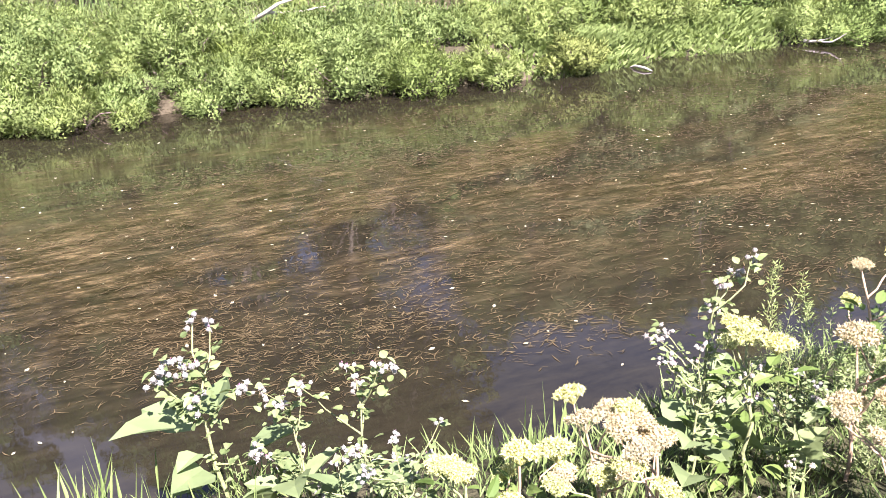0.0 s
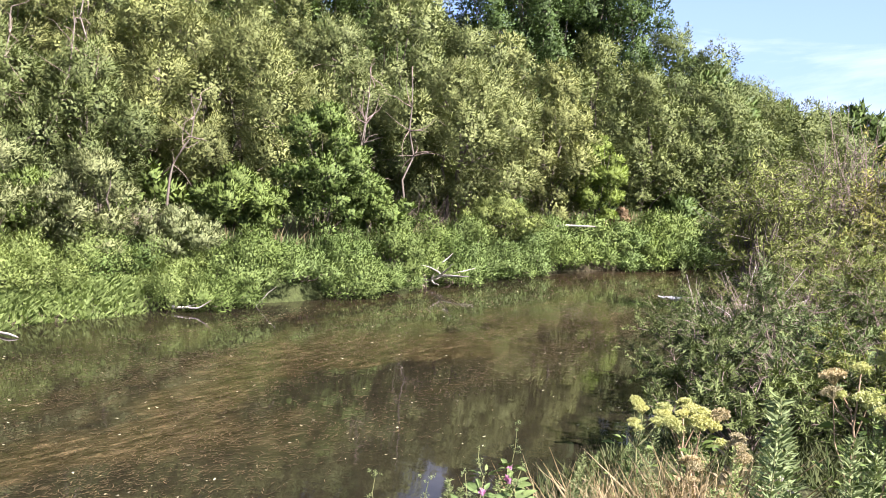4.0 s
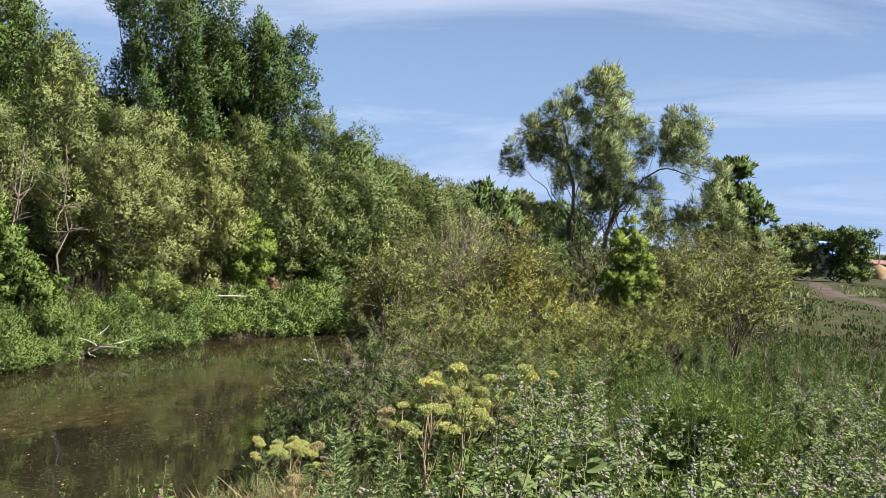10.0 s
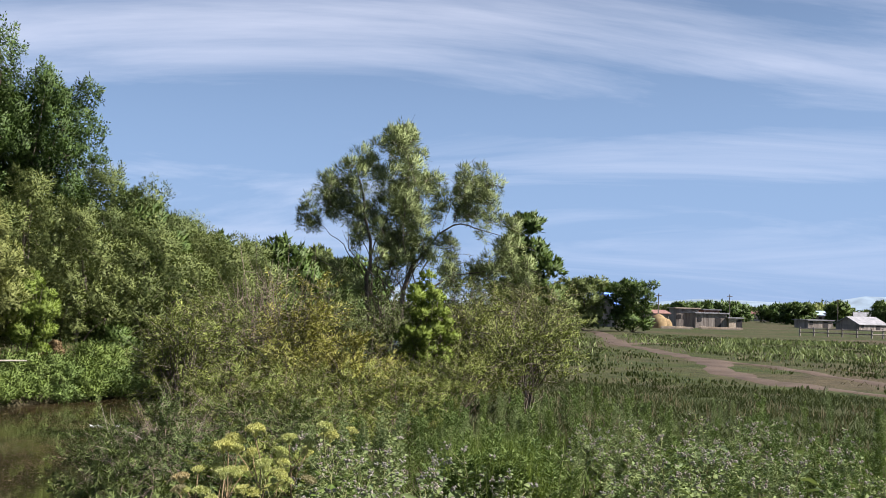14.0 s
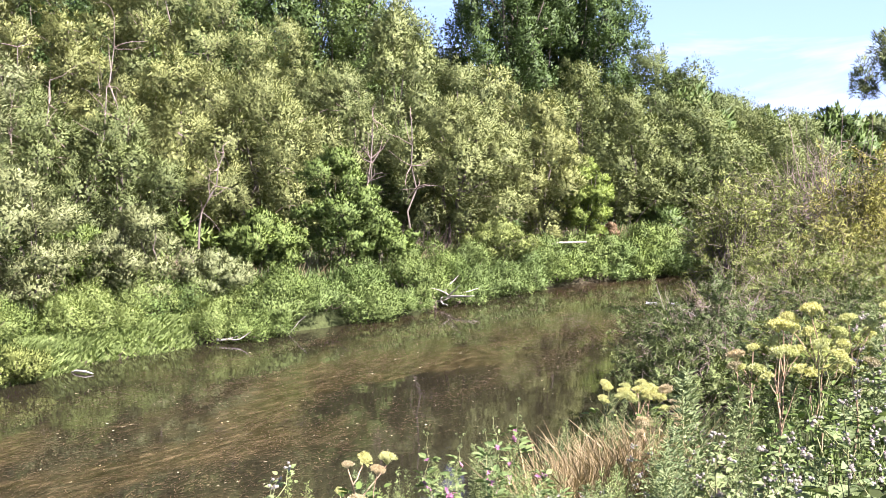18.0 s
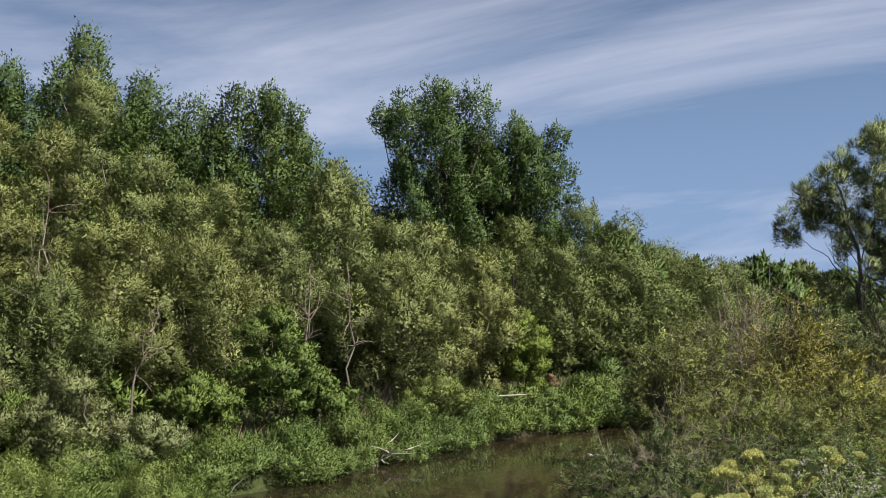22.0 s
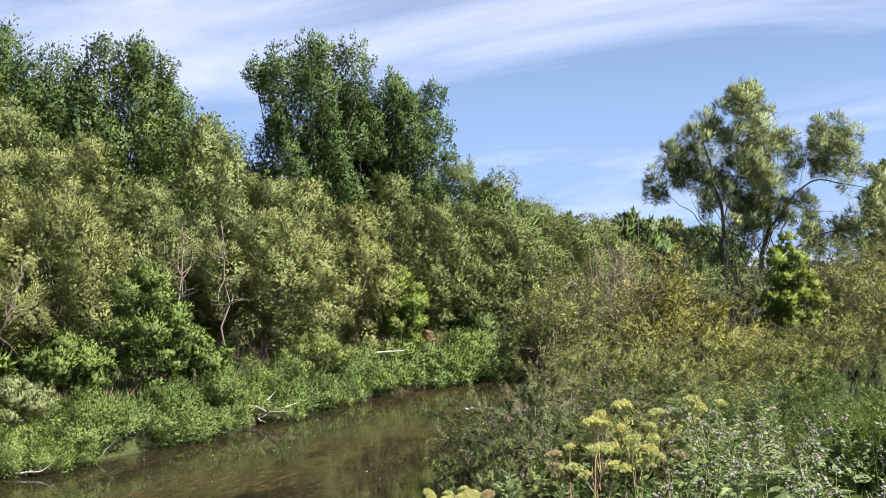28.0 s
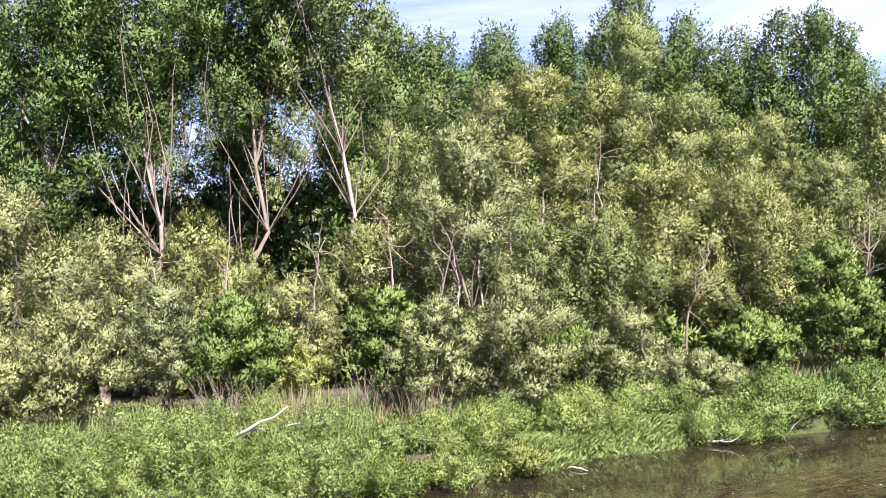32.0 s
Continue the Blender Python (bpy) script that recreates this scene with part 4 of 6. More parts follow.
# slim bare stems leaning among the willows: bearing, distance, top, lean
for az, d, top, lean in ((47.3, 40, 10.6, -0.3), (51.7, 39, 8.2, 0.5), (50.2, 39, 8.0, 1.4), (48.6, 39, 6.6, 1.0), (44.3, 38, 5.6, 1.3), (57.0, 33, 6.4, 0.6), (55.3, 33, 6.0, -0.5), (53.0, 38, 9.2, 0.4),
                         (60.6, 35, 7.2, 0.7), (64.6, 35, 6.8, 0.9), (68.4, 35, 7.6, 0.2), (33.0, 42, 7.4, 0.5), (33.8, 42, 7.0, -0.4), (35.6, 40, 5.2, 0.8), (71.6, 34, 6.8, -0.6)):
    x, y = spot(az, d)
    z0 = float(gz(x, y))
    stem = tagged(new("dead_sapling"), "slim pale bare stem leaning among the willows", "dead tree", "bare stems in the wood")
    stem.location = (x, y, z0 - 0.05)
    line = bent(rng, (0, 0, 0), (lean * 0.84, lean * 0.54, top - z0), 9, 0.04)
    part("trunk", Soup().add(*tube(line, np.linspace(0.055, 0.015, 9), 6)), M_BARK_PALE if az < 58 else M_TWIG, stem, smooth=True)
    tw = Soup()
    for j in range(14):
        b = line[rng.integers(4, 9)]
        tw.add(*tube(bent(rng, b, b + unit(rng.normal(size=3) + [0, 0, 0.5]) * rng.uniform(0.5, 1.3), 5, 0.1), np.linspace(0.02, 0.004, 5), 4))
    part("twig", tw, M_TWIG, stem, kind="stuff")

# ---- the near bank: the lone tree and the shrubs ----
x, y = spot(4.5, 47)
rng = np.random.default_rng(301)
lone = tagged(new("lone_willow"), "lone silver-green willow with open crown and dark stems", "tree")
lone.location = (x, y, float(gz(x, y)) - 0.05)
STEMS = ((((-0.4, 0.3), (-0.8, 4.5), (-0.6, 5.8), (-1.1, 8.5), (-1.3, 9.4)), 0.16),
          (((0.8, 0.3), (0.8, 3.9), (1.3, 5.7), (1.0, 8.5), (0.8, 11.0)), 0.18),
          (((1.2, 5.2), (2.3, 6.6), (3.1, 7.2), (4.1, 7.0), (5.5, 6.6)), 0.10),
          (((3.0, 7.2), (3.4, 7.9), (4.0, 9.1)), 0.05),
          (((-0.8, 4.5), (-1.9, 6.0), (-3.2, 7.2)), 0.06),
          (((0.4, 3.3), (-0.5, 5.4), (-2.0, 7.7)), 0.06),
          (((1.0, 3.9), (0.2, 5.1), (-0.4, 6.0), (-0.7, 7.2)), 0.05),
          (((-0.6, 5.7), (0.1, 7.7), (0.2, 10.6)), 0.05),
          (((1.0, 3.3), (2.8, 4.8), (4.9, 5.1), (5.8, 5.5)), 0.07),
          (((-0.8, 4.2), (-1.7, 4.8), (-2.2, 5.1)), 0.04),
          (((1.2, 5.8), (1.7, 7.7), (2.0, 8.9)), 0.05),
          (((1.4, 5.5), (3.4, 5.8), (4.0, 5.7)), 0.03))
for line, r in STEMS:
    line = np.array(line)
    u = np.linspace(0, len(line) - 1, 12)
    q = np.column_stack([np.interp(u, range(len(line)), line[:, 0]), np.cumsum(rng.normal(size=12)) * 0.12, np.interp(u, range(len(line)), line[:, 1])])
    q[:, 0] += rng.normal(size=12) * 0.05
    part("stem" if r > 0.11 else "limb", Soup().add(*tube(q, r * (0.75 if r > 0.11 else 0.55) * np.linspace(1.0, 0.2, 12), 8)), M_BARK, lone, smooth=True)
cl, tw = [], Soup()
for bx, bz, br in ((0.8, 10.9, 0.94), (0.1, 10.8, 0.71), (0.7, 10.0, 0.94), (1.0, 8.9, 1.10), (-1.1, 9.4, 0.94), (-2.3, 8.7, 0.94), (-2.6, 7.9, 0.94), (-3.5, 7.4, 0.71), (-1.9, 7.3, 1.02), (-0.7, 7.3, 1.02), (0.5, 7.9, 1.10), (1.1, 6.7, 1.26), (0.2, 6.4, 0.94), (1.9, 8.8, 0.79), (2.3, 7.7, 0.71), (3.4, 9.0, 0.79), (4.1, 9.2, 0.79), (3.7, 8.2, 0.94), (4.7, 8.3, 0.79), (4.4, 7.4, 0.71), (3.4, 7.6, 0.63), (5.5, 7.3, 0.63), (1.6, 5.8, 0.79), (0.4, 5.7, 0.71), (5.5, 5.7, 0.86), (5.9, 4.9, 0.79), (4.9, 5.1, 0.63), (2.8, 6.3, 0.55), (-1.1, 6.3, 0.55), (-2.2, 4.9, 0.63), (2.8, 5.1, 0.71), (4.0, 4.8, 0.71)):
    for _ in range(6):
        q = unit(rng.normal(size=3)) * br * rng.uniform(0.2, 0.95)
        cl.append((bx + q[0], rng.normal() * 1.1 + q[1], bz + q[2], br * rng.uniform(0.34, 0.55)))
        a = np.array(cl[-1][:3])
        for _ in range(2):
            w = a + unit(rng.normal(size=3) + [0, 0, 0.2]) * br * rng.uniform(0.6, 1.1)
            tw.add(*tube(bent(rng, a + (a - w) * 0.6, w, 4, 0.1), np.array([0.02, 0.014, 0.009, 0.003]), 3))
for _ in range(34):
    a = np.array([rng.uniform(-1.0, 1.6), rng.normal() * 0.5, rng.uniform(2.0, 5.0)])
    b = np.array([a[0] * 1.6 + rng.normal() * 1.4, rng.normal() * 1.2, a[2] + rng.uniform(1.5, 3.8)])
    tw.add(*tube(bent(rng, a, b, 6, 0.07), np.linspace(0.03, 0.006, 6), 4))
for _ in range(16):
    cl.append((rng.uniform(-2.4, 3.4), rng.normal() * 1.2, rng.uniform(2.2, 5.4), rng.uniform(0.35, 0.7)))
for _ in range(14):
    cl.append((rng.uniform(-1.4, 1.9), rng.normal() * 0.9, rng.uniform(5.2, 10.4), rng.uniform(0.35, 0.6)))
part("twig", tw, M_BARK, lone, kind="stuff")
part("crown", crown(rng, cl, 100000, 0.19, 0.03, -0.5, wild=0.4, flat=1.15, knots=26, loose=0.34), M_SILVER, lone)
x, y = spot(-3.1, 62)
tree("poplar_tree", x, y, 9.7, 4.2, M_POPLAR, "dark green poplar beside the lone willow", low=0.15, clumps=22, puff=0.19, n=7500, length=0.3, width_leaf=0.2, trunks=1, seed=302, column=0.4)
for az, d, top, w, leaf, label in (
        (2.2, 38, 5.6, 2.3, M_MAPLE, "bright green maple shrub among the willow scrub"), (-3.2, 34, 5.0, 3.8, M_OLIVE, "olive willow shrub with dark bare stems"),
        (9.1, 36, 5.4, 3.0, M_YELLOW, "willow shrub turning yellow"), (6.6, 30, 3.6, 2.4, M_YELLOW, "willow shrub turning yellow"), (12.6, 36, 3.7, 3.2, M_OLIVE, "olive willow shrub near the river"),
        (15.2, 34, 3.3, 2.8, M_OLIVE, "olive willow shrub near the river"), (4.2, 42, 4.8, 3.0, M_WILLOW_DARK, "dark willow scrub under the lone tree"),
        (-0.7, 40, 5.4, 3.2, M_OLIVE, "olive willow shrub with dark bare stems"), (7.5, 41, 5.0, 3.2, M_WILLOW_DARK, "dark willow scrub under the lone tree"),
        (11.0, 42, 4.6, 3.4, M_OLIVE, "olive willow shrub near the river"), (0.5, 46, 5.6, 3.4, M_WILLOW_DARK, "dark willow scrub under the lone tree"),
        (-4.0, 52, 6.2, 4.0, M_WILLOW, "grey-green willow beside the lone tree"), (-1.5, 55, 6.5, 4.5, M_WILLOW_DARK, "dark willow scrub under the lone tree"),
        (10.0, 31, 3.2, 2.4, M_YELLOW, "willow shrub turning yellow"), (13.5, 45, 4.0, 3.4, M_OLIVE, "olive willow shrub near the river")):
    k += 1
    x, y = spot(az, d)
    if leaf == M_MAPLE:
        tree("maple_shrub", x, y, top, w, leaf, label, "shrub", low=0.1, clumps=44, puff=0.11, n=11000, length=0.11, width_leaf=0.075, trunks=3, seed=k, group="willow scrub on the near bank", trunk_r=0.045, column=0.6)
    else:
        wiry("willow_shrub", x, y, (top - float(gz(x, y))) * 0.92, w * 1.02, leaf, label, "shrub", "willow scrub on the near bank", canes=44, twigs=9, n=13000, length=0.12, width_leaf=0.034, seed=k, stem_mat=M_BARK, r=0.03, bare=0.15)
for az, d, h, w, leaf in ((17.4, 22.5, 1.9, 3.4, M_SALLOW), (12.6, 25, 2.0, 3.4, M_OLIVE), (7.2, 23, 1.9, 3.2, M_OLIVE), (10.1, 20, 1.7, 3.0, M_SALLOW), (15.0, 20.5, 1.7, 3.0, M_SALLOW),
                          (14.5, 28, 2.0, 3.2, M_OLIVE), (9.5, 27, 2.0, 3.4, M_OLIVE), (3.5, 26, 1.8, 3.0, M_OLIVE),
                          (17.8, 18.5, 1.1, 2.2, M_SALLOW), (5.0, 31, 2.2, 3.4, M_YELLOW), (0.5, 31, 2.2, 3.2, M_OLIVE),
                          (17.0, 16.0, 1.1, 2.2, M_SALLOW), (14.0, 17.5, 1.3, 2.4, M_SALLOW), (11.5, 17.0, 1.3, 2.4, M_OLIVE)):
    k += 1
    x, y = spot(az, d)
    wiry("willow_bush", x, y, h * 1.02, w * 1.05, leaf, "sprawling grey-green willow bush on the near bank", group="willow bushes on the near bank", canes=40, twigs=8, n=15000, length=0.075, width_leaf=0.017,
         seed=k, r=0.012, bare=0.2)

# ---- plants close to the path ----
def balls(rng, p, r, n, mat_w=0.55):
    """Small fluffy heads: n short petals round each point."""
    q = np.repeat(p, n, 0)
    u = unit(rng.normal(size=(len(q), 3)))
    return leaves(rng, q + u * r * 0.35, u, r * 0.75, r * mat_w, 0.2)


def fuzz(rng, p, r, n):
    """Bristly little heads of triangles."""
    q = np.repeat(p, n, 0)
    u = unit(rng.normal(size=(len(q), 3)))
    return slips(rng, q + u * r * 0.3, u, r * 0.75, r * 0.45)


def cores(p, r):
    """The round bodies of small heads: one icosahedron each."""
    g = (1 + 5 ** 0.5) / 2
    o = unit(np.array([(-1, g, 0), (1, g, 0), (-1, -g, 0), (1, -g, 0), (0, -1, g), (0, 1, g), (0, -1, -g), (0, 1, -g), (g, 0, -1), (g, 0, 1), (-g, 0, -1), (-g, 0, 1)])) * r
    f = np.array([(0, 11, 5), (0, 5, 1), (0, 1, 7), (0, 7, 10), (0, 10, 11), (1, 5, 9), (5, 11, 4), (11, 10, 2), (10, 7, 6), (7, 1, 8),
                  (3, 9, 4), (3, 4, 2), (3, 2, 6), (3, 6, 8), (3, 8, 9), (4, 9, 5), (2, 4, 11), (6, 2, 10), (8, 6, 7), (9, 8, 1)])
    return (p[:, None] + o).reshape(-1, 3), (np.arange(len(p))[:, None, None] * 12 + f).reshape(-1, 3)


def umbel_mesh(name, mat, seed, r=0.07, rays=34, dome=0.55):
    """A domed flower head: rays from one point, each with a fluffy umbellet."""
    rng = np.random.default_rng(seed)
    i = np.arange(rays) + 0.5
    th, rad = i * 2.39996, np.sqrt(i / rays)
    tip = np.column_stack([np.cos(th) * rad * r, np.sin(th) * rad * r, r * (0.75 + dome * (1 - rad ** 2))]) * rng.uniform(0.9, 1.08, (rays, 1))
    s = Soup()
    for q in tip:
        s.add(*tube([(0, 0, 0), q * 0.6, q], np.array([0.0016, 0.0012, 0.001]), 3))
    s.add(*fuzz(rng, tip, r * 0.28, 34))
    return s.mesh(name, mat)


UMBELS = [umbel_mesh("umbel", M_UMBEL, 11), umbel_mesh("umbel", M_UMBEL, 12, 0.058, 28), umbel_mesh("umbel", M_UMBEL_DRY, 13, 0.07, 34, 0.4), umbel_mesh("umbel", M_UMBEL_DRY, 14, 0.056, 26, 0.3)]


def angelica(x, y, top, dry=0.3, seed=0, heads=6, leafy=True, spread=0.3, size=1.0):
    """A tall umbellifer: ribbed stem, side branches, domed heads, a few cut leaves."""
    rng = np.random.default_rng(800 + seed)
    z0 = float(gz(x, y))
    h = top - z0
    brown = dry > 0.6
    root = tagged(new("angelica"), "withered tan angelica with seed heads" if brown else "tall angelica with yellow flower heads on the bank", "plant", "angelica on the near bank")
    root.location = (x, y, z0)
    st = Soup()
    axis = bent(rng, (0, 0, -0.05), (rng.normal() * 0.08, rng.normal() * 0.08, h - 0.09), 8, 0.03)
    st.add(*tube(axis, np.linspace(0.013, 0.006, 8), 7))
    tips = [axis[-1]]
    stalk = M_STEM_DRY if brown or rng.random() < 0.4 else M_STEM
    for j in range(heads - 1):
        b = axis[rng.integers(3, 7)]
        a = rng.uniform(0, 2 * math.pi)
        e = b + np.array([math.cos(a) * spread * rng.uniform(0.5, 1.1), math.sin(a) * spread * rng.uniform(0.5, 1.1), (h - b[2]) * rng.uniform(0.35, 0.95)])
        e[2] = min(e[2], h - 0.1)
        part("branch", Soup().add(*tube(bent(rng, b, e, 5, 0.06), np.linspace(0.007, 0.004, 5), 5)), stalk, root, smooth=True)
        tips.append(e)
    part("stem", st, stalk, root, smooth=True)
    for e in tips:
        ob = new("umbel", UMBELS[(2 if rng.random() < dry else 0) + rng.integers(2)])
        ob.parent = root
        ob.location = e
        ob.rotation_euler = (rng.normal() * 0.25, rng.normal() * 0.25, rng.uniform(0, 6))
        sc = rng.uniform(0.75, 1.15) * size
        ob.scale = (sc, sc, sc)
    if leafy:
        n = 60
        j = rng.integers(1, 6, n)
        p = axis[j] + rng.normal(size=(n, 3)) * 0.03
        a = rng.uniform(0, 6.28, n)
        d = np.column_stack([np.cos(a), np.sin(a), rng.uniform(-0.2, 0.7, n)])
        p = p + d * rng.uniform(0.02, 0.25, (n, 1))
        part("leaf", Soup().add(*broad(rng, p, d, 0.1, 0.055)), M_DRY if brown else M_GREEN, root, kind="stuff")
    return root


def burdock_proto(seed, h=1.25, big=7, small=140, burs=52, where=(0, 0, -50)):
    """A branching burdock: broad leaves below, smaller ones above, clustered burs."""
    rng = np.random.default_rng(900 + seed)
    root = tagged(new("burdock"), "grey-green burdock with broad leaves and dry burs", "plant", "burdocks on the near bank")
    st, lv, small_lv = Soup(), Soup(), Soup()
    axis = bent(rng, (0, 0, -0.05), (rng.normal() * 0.06, rng.normal() * 0.06, h), 8, 0.04)
    st.add(*tube(axis, np.linspace(0.016, 0.005, 8), 6))
    ends = [axis]
    for j in range(8):
        b = axis[rng.integers(2, 7)]
        a = rng.uniform(0, 6.28)
        e = b + np.array([math.cos(a), math.sin(a), 0]) * rng.uniform(0.18, 0.45) + np.array([0, 0, rng.uniform(0.15, 0.4)])
        line = bent(rng, b, e, 5, 0.08)
        part("branch", Soup().add(*tube(line, np.linspace(0.008, 0.003, 5), 5)), M_STEM, root, smooth=True)
        ends.append(line)
    part("stem", st, M_STEM, root, smooth=True)
    a = rng.uniform(0, 6.28, big)
    d = np.column_stack([np.cos(a), np.sin(a), rng.uniform(0.1, 0.5, big)])
    lv.add(*broad(rng, np.tile([[0, 0, 0.22]], (big, 1)) + d * 0.18 + np.column_stack([0 * a, 0 * a, rng.uniform(-0.1, 0.35, big)]), d, 0.34, 0.28))
    part("leaf", lv, M_BURDOCK, root, "large heart-shaped leaves", kind="stuff")
    pick = [ends[rng.integers(len(ends))] for _ in range(small)]
    p = np.array([q[rng.integers(1, len(q))] for q in pick]) + rng.normal(size=(small, 3)) * 0.05
    p[:, 2] = np.maximum(p[:, 2], 0.2)
    a = rng.uniform(0, 6.28, small)
    d = np.column_stack([np.cos(a), np.sin(a), rng.uniform(-0.3, 0.6, small)])
    small_lv.add(*broad(rng, p, d, 0.075, 0.052))
    part("leaf", small_lv, M_BURDOCK, root, kind="stuff")
    bp = np.array([ends[rng.integers(len(ends))][-1] for _ in range(burs)]) + rng.normal(size=(burs, 3)) * [0.03, 0.03, 0.024]
    part("bur", Soup().add(*cores(bp, 0.019)).add(*fuzz(rng, bp, 0.026, 9)), M_BUR, root, "greyish dry burs", kind="stuff")
    tp = bp[rng.random(burs) < 0.12]
    if len(tp):
        part("thistle_flower", Soup().add(*balls(rng, tp + [0, 0, 0.016], 0.014, 10, 0.4)), M_PINK, root, "purple-pink flowers", kind="stuff")
    root.location = where
    return root


def mugwort_proto(seed, h=1.5, where=(0, 0, -50), leaf=None, label="tall grey-green mugwort spike", n=300, size=1.0):
    rng = np.random.default_rng(950 + seed)
    root = tagged(new("mugwort"), label, "plant", "mugwort and tall herbs")
    st, lv = Soup(), Soup()
    for j in range(3):
        axis = bent(rng, (0, 0, -0.05), (rng.normal() * 0.14, rng.normal() * 0.14, h * rng.uniform(0.75, 1.0)), 9, 0.03)
        part("stem", Soup().add(*tube(axis, np.linspace(0.006, 0.002, 9), 4)), M_STEM, root, smooth=True)
        u = rng.random(n) ** 0.8
        i = np.clip((u * 8).astype(int), 0, 7)
        fr = (u * 8 - i)[:, None]
        p = axis[i] * (1 - fr) + axis[i + 1] * fr
        a = rng.uniform(0, 6.28, n)
        rad = (1 - u) * 0.16 + 0.03
        d = np.column_stack([np.cos(a), np.sin(a), rng.uniform(0.1, 1.1, n)])
        p = p + d * (rad * rng.random(n))[:, None]
        lv.add(*slips(rng, p, d, 0.08 * size, 0.024 * size))
    part("foliage", lv, leaf or M_MUGWORT, root, kind="stuff")
    root.location = where
    return root


def mallow(x, y, top, seed=0):
    """A tall mallow: buds up the spike, pink five-petalled flowers, thin leaves."""
    rng = np.random.default_rng(970 + seed)
    z0 = float(gz(x, y))
    h = top - z0
    root = tagged(new("mallow"), "slender mallow with pink flowers on the bank", "plant", "mallows on the near bank")
    root.location = (x, y, z0)
    st = Soup()
    axis = bent(rng, (0, 0, -0.05), (rng.normal() * 0.2, rng.normal() * 0.2, h), 10, 0.03)
    st.add(*tube(axis, np.linspace(0.007, 0.002, 10), 5))
    part("stem", st, M_STEM, root, smooth=True)
    bp = np.array([axis[rng.integers(6, 10)] for _ in range(26)]) + rng.normal(size=(26, 3)) * 0.022
    part("bud", Soup().add(*balls(rng, bp, 0.014, 8)), M_MUGWORT, root, kind="stuff")
    n = 80
    p = np.array([axis[rng.integers(1, 8)] for _ in range(n)])
    a = rng.uniform(0, 6.28, n)
    d = np.column_stack([np.cos(a), np.sin(a), rng.uniform(-0.2, 0.8, n)])
    part("leaf", Soup().add(*broad(rng, p + d * 0.04, d, 0.09, 0.045)), M_GRASS, root, kind="stuff")
    for j in range(3):
        c = axis[rng.integers(5, 8)] + rng.normal(size=3) * 0.03
        s = Soup()
        face = unit(np.array([0.5, -0.6, 0.6]) + rng.normal(size=3) * 0.4)
        a0 = unit(np.cross(face, [0, 0, 1]))
        b0 = np.cross(face, a0)
        th = np.arange(5) * 2 * np.pi / 5
        d = np.cos(th)[:, None] * a0 + np.sin(th)[:, None] * b0 + face * 0.35
        s.add(*broad(rng, np.tile(c, (5, 1)), d, 0.036, 0.032, up=face))
        part("flower", s, M_PINK, root, "pink flower")
    return root


rng = np.random.default_rng(21)


def put(proto, x, y, scale, turn):
    m = Matrix.LocRotScale((x, y, float(gz(x, y)) - 0.02), Euler((rng.normal() * 0.05, rng.normal() * 0.05, turn)), (scale, scale, scale * rng.uniform(0.9, 1.1)))
    return copy_thing(proto, m)


# angelica by the water and among the burdocks: x, y, top, share of dry heads, heads, size
for j, (x, y, top, dry, heads, size) in enumerate((
        (-2.75, 12.0, 2.80, 0.05, 5, 1.45), (-2.35, 12.2, 2.95, 0.05, 6, 1.5), (-2.0, 12.5, 2.85, 0.1, 5, 1.4), (-2.6, 11.6, 2.55, 0.05, 5, 1.25), (-1.7, 12.4, 3.0, 0.1, 5, 1.4), (-2.2, 11.8, 2.65, 0.1, 5, 1.2),
        (-3.05, 11.7, 2.6, 0.2, 5, 1.4), (-4.77, 12.0, 1.95, 0.0, 8, 1.1), (-4.31, 11.9, 1.95, 0.05, 8, 1.1), (-4.5, 12.3, 1.9, 0.1, 7, 1.1), (-3.81, 11.68, 1.9, 0.95, 5, 1.2), (-4.0, 11.2, 1.75, 0.95, 5, 1.1),
        (-5.41, 7.46, 2.0, 0.12, 5, 1.25), (-5.1, 7.08, 1.8, 0.95, 3, 1.25), (-4.54, 6.86, 1.8, 0.95, 4, 1.3), (-4.41, 6.55, 1.75, 0.9, 4, 1.2), (-5.27, 6.56, 1.88, 0.15, 4, 1.2),
        (-5.17, 4.87, 1.68, 0.0, 4, 1.1), (-5.19, 5.13, 1.68, 0.05, 4, 1.1), (-5.14, 5.54, 1.75, 0.7, 6, 1.1), (-4.88, 5.69, 1.75, 0.85, 6, 1.1), (-4.95, 5.4, 1.6, 0.6, 6, 1.0))):
    angelica(x, y, top, dry, j, heads, leafy=y > 8 or dry < 0.5, size=size)
BURDOCKS = [burdock_proto(j, 1.15 + 0.1 * (j % 3), where=(0.6 * j, -6.0, float(gz(0.6 * j, -6.0)) - 0.02)) for j in range(6)]
MUGWORTS = [mugwort_proto(j, n=420, size=0.72, where=(-1.5 - 0.6 * j, -6.0, float(gz(-1.5 - 0.6 * j, -6.0)) - 0.02)) for j in range(3)]
HERBS = [mugwort_proto(10 + j, 1.3, where=(-1.5 - 0.6 * j, -7.0, float(gz(-1.5 - 0.6 * j, -7.0)) - 0.02), leaf=M_HERB, label="leafy green herb in the meadow", n=260) for j in range(3)]
THIN = [mugwort_proto(20 + j, 1.4, where=(-1.5 - 0.6 * j, -8.0, float(gz(-1.5 - 0.6 * j, -8.0)) - 0.02), leaf=M_THIN, label="thin-stemmed pale green herb on the bank", n=190, size=0.55) for j in range(4)]
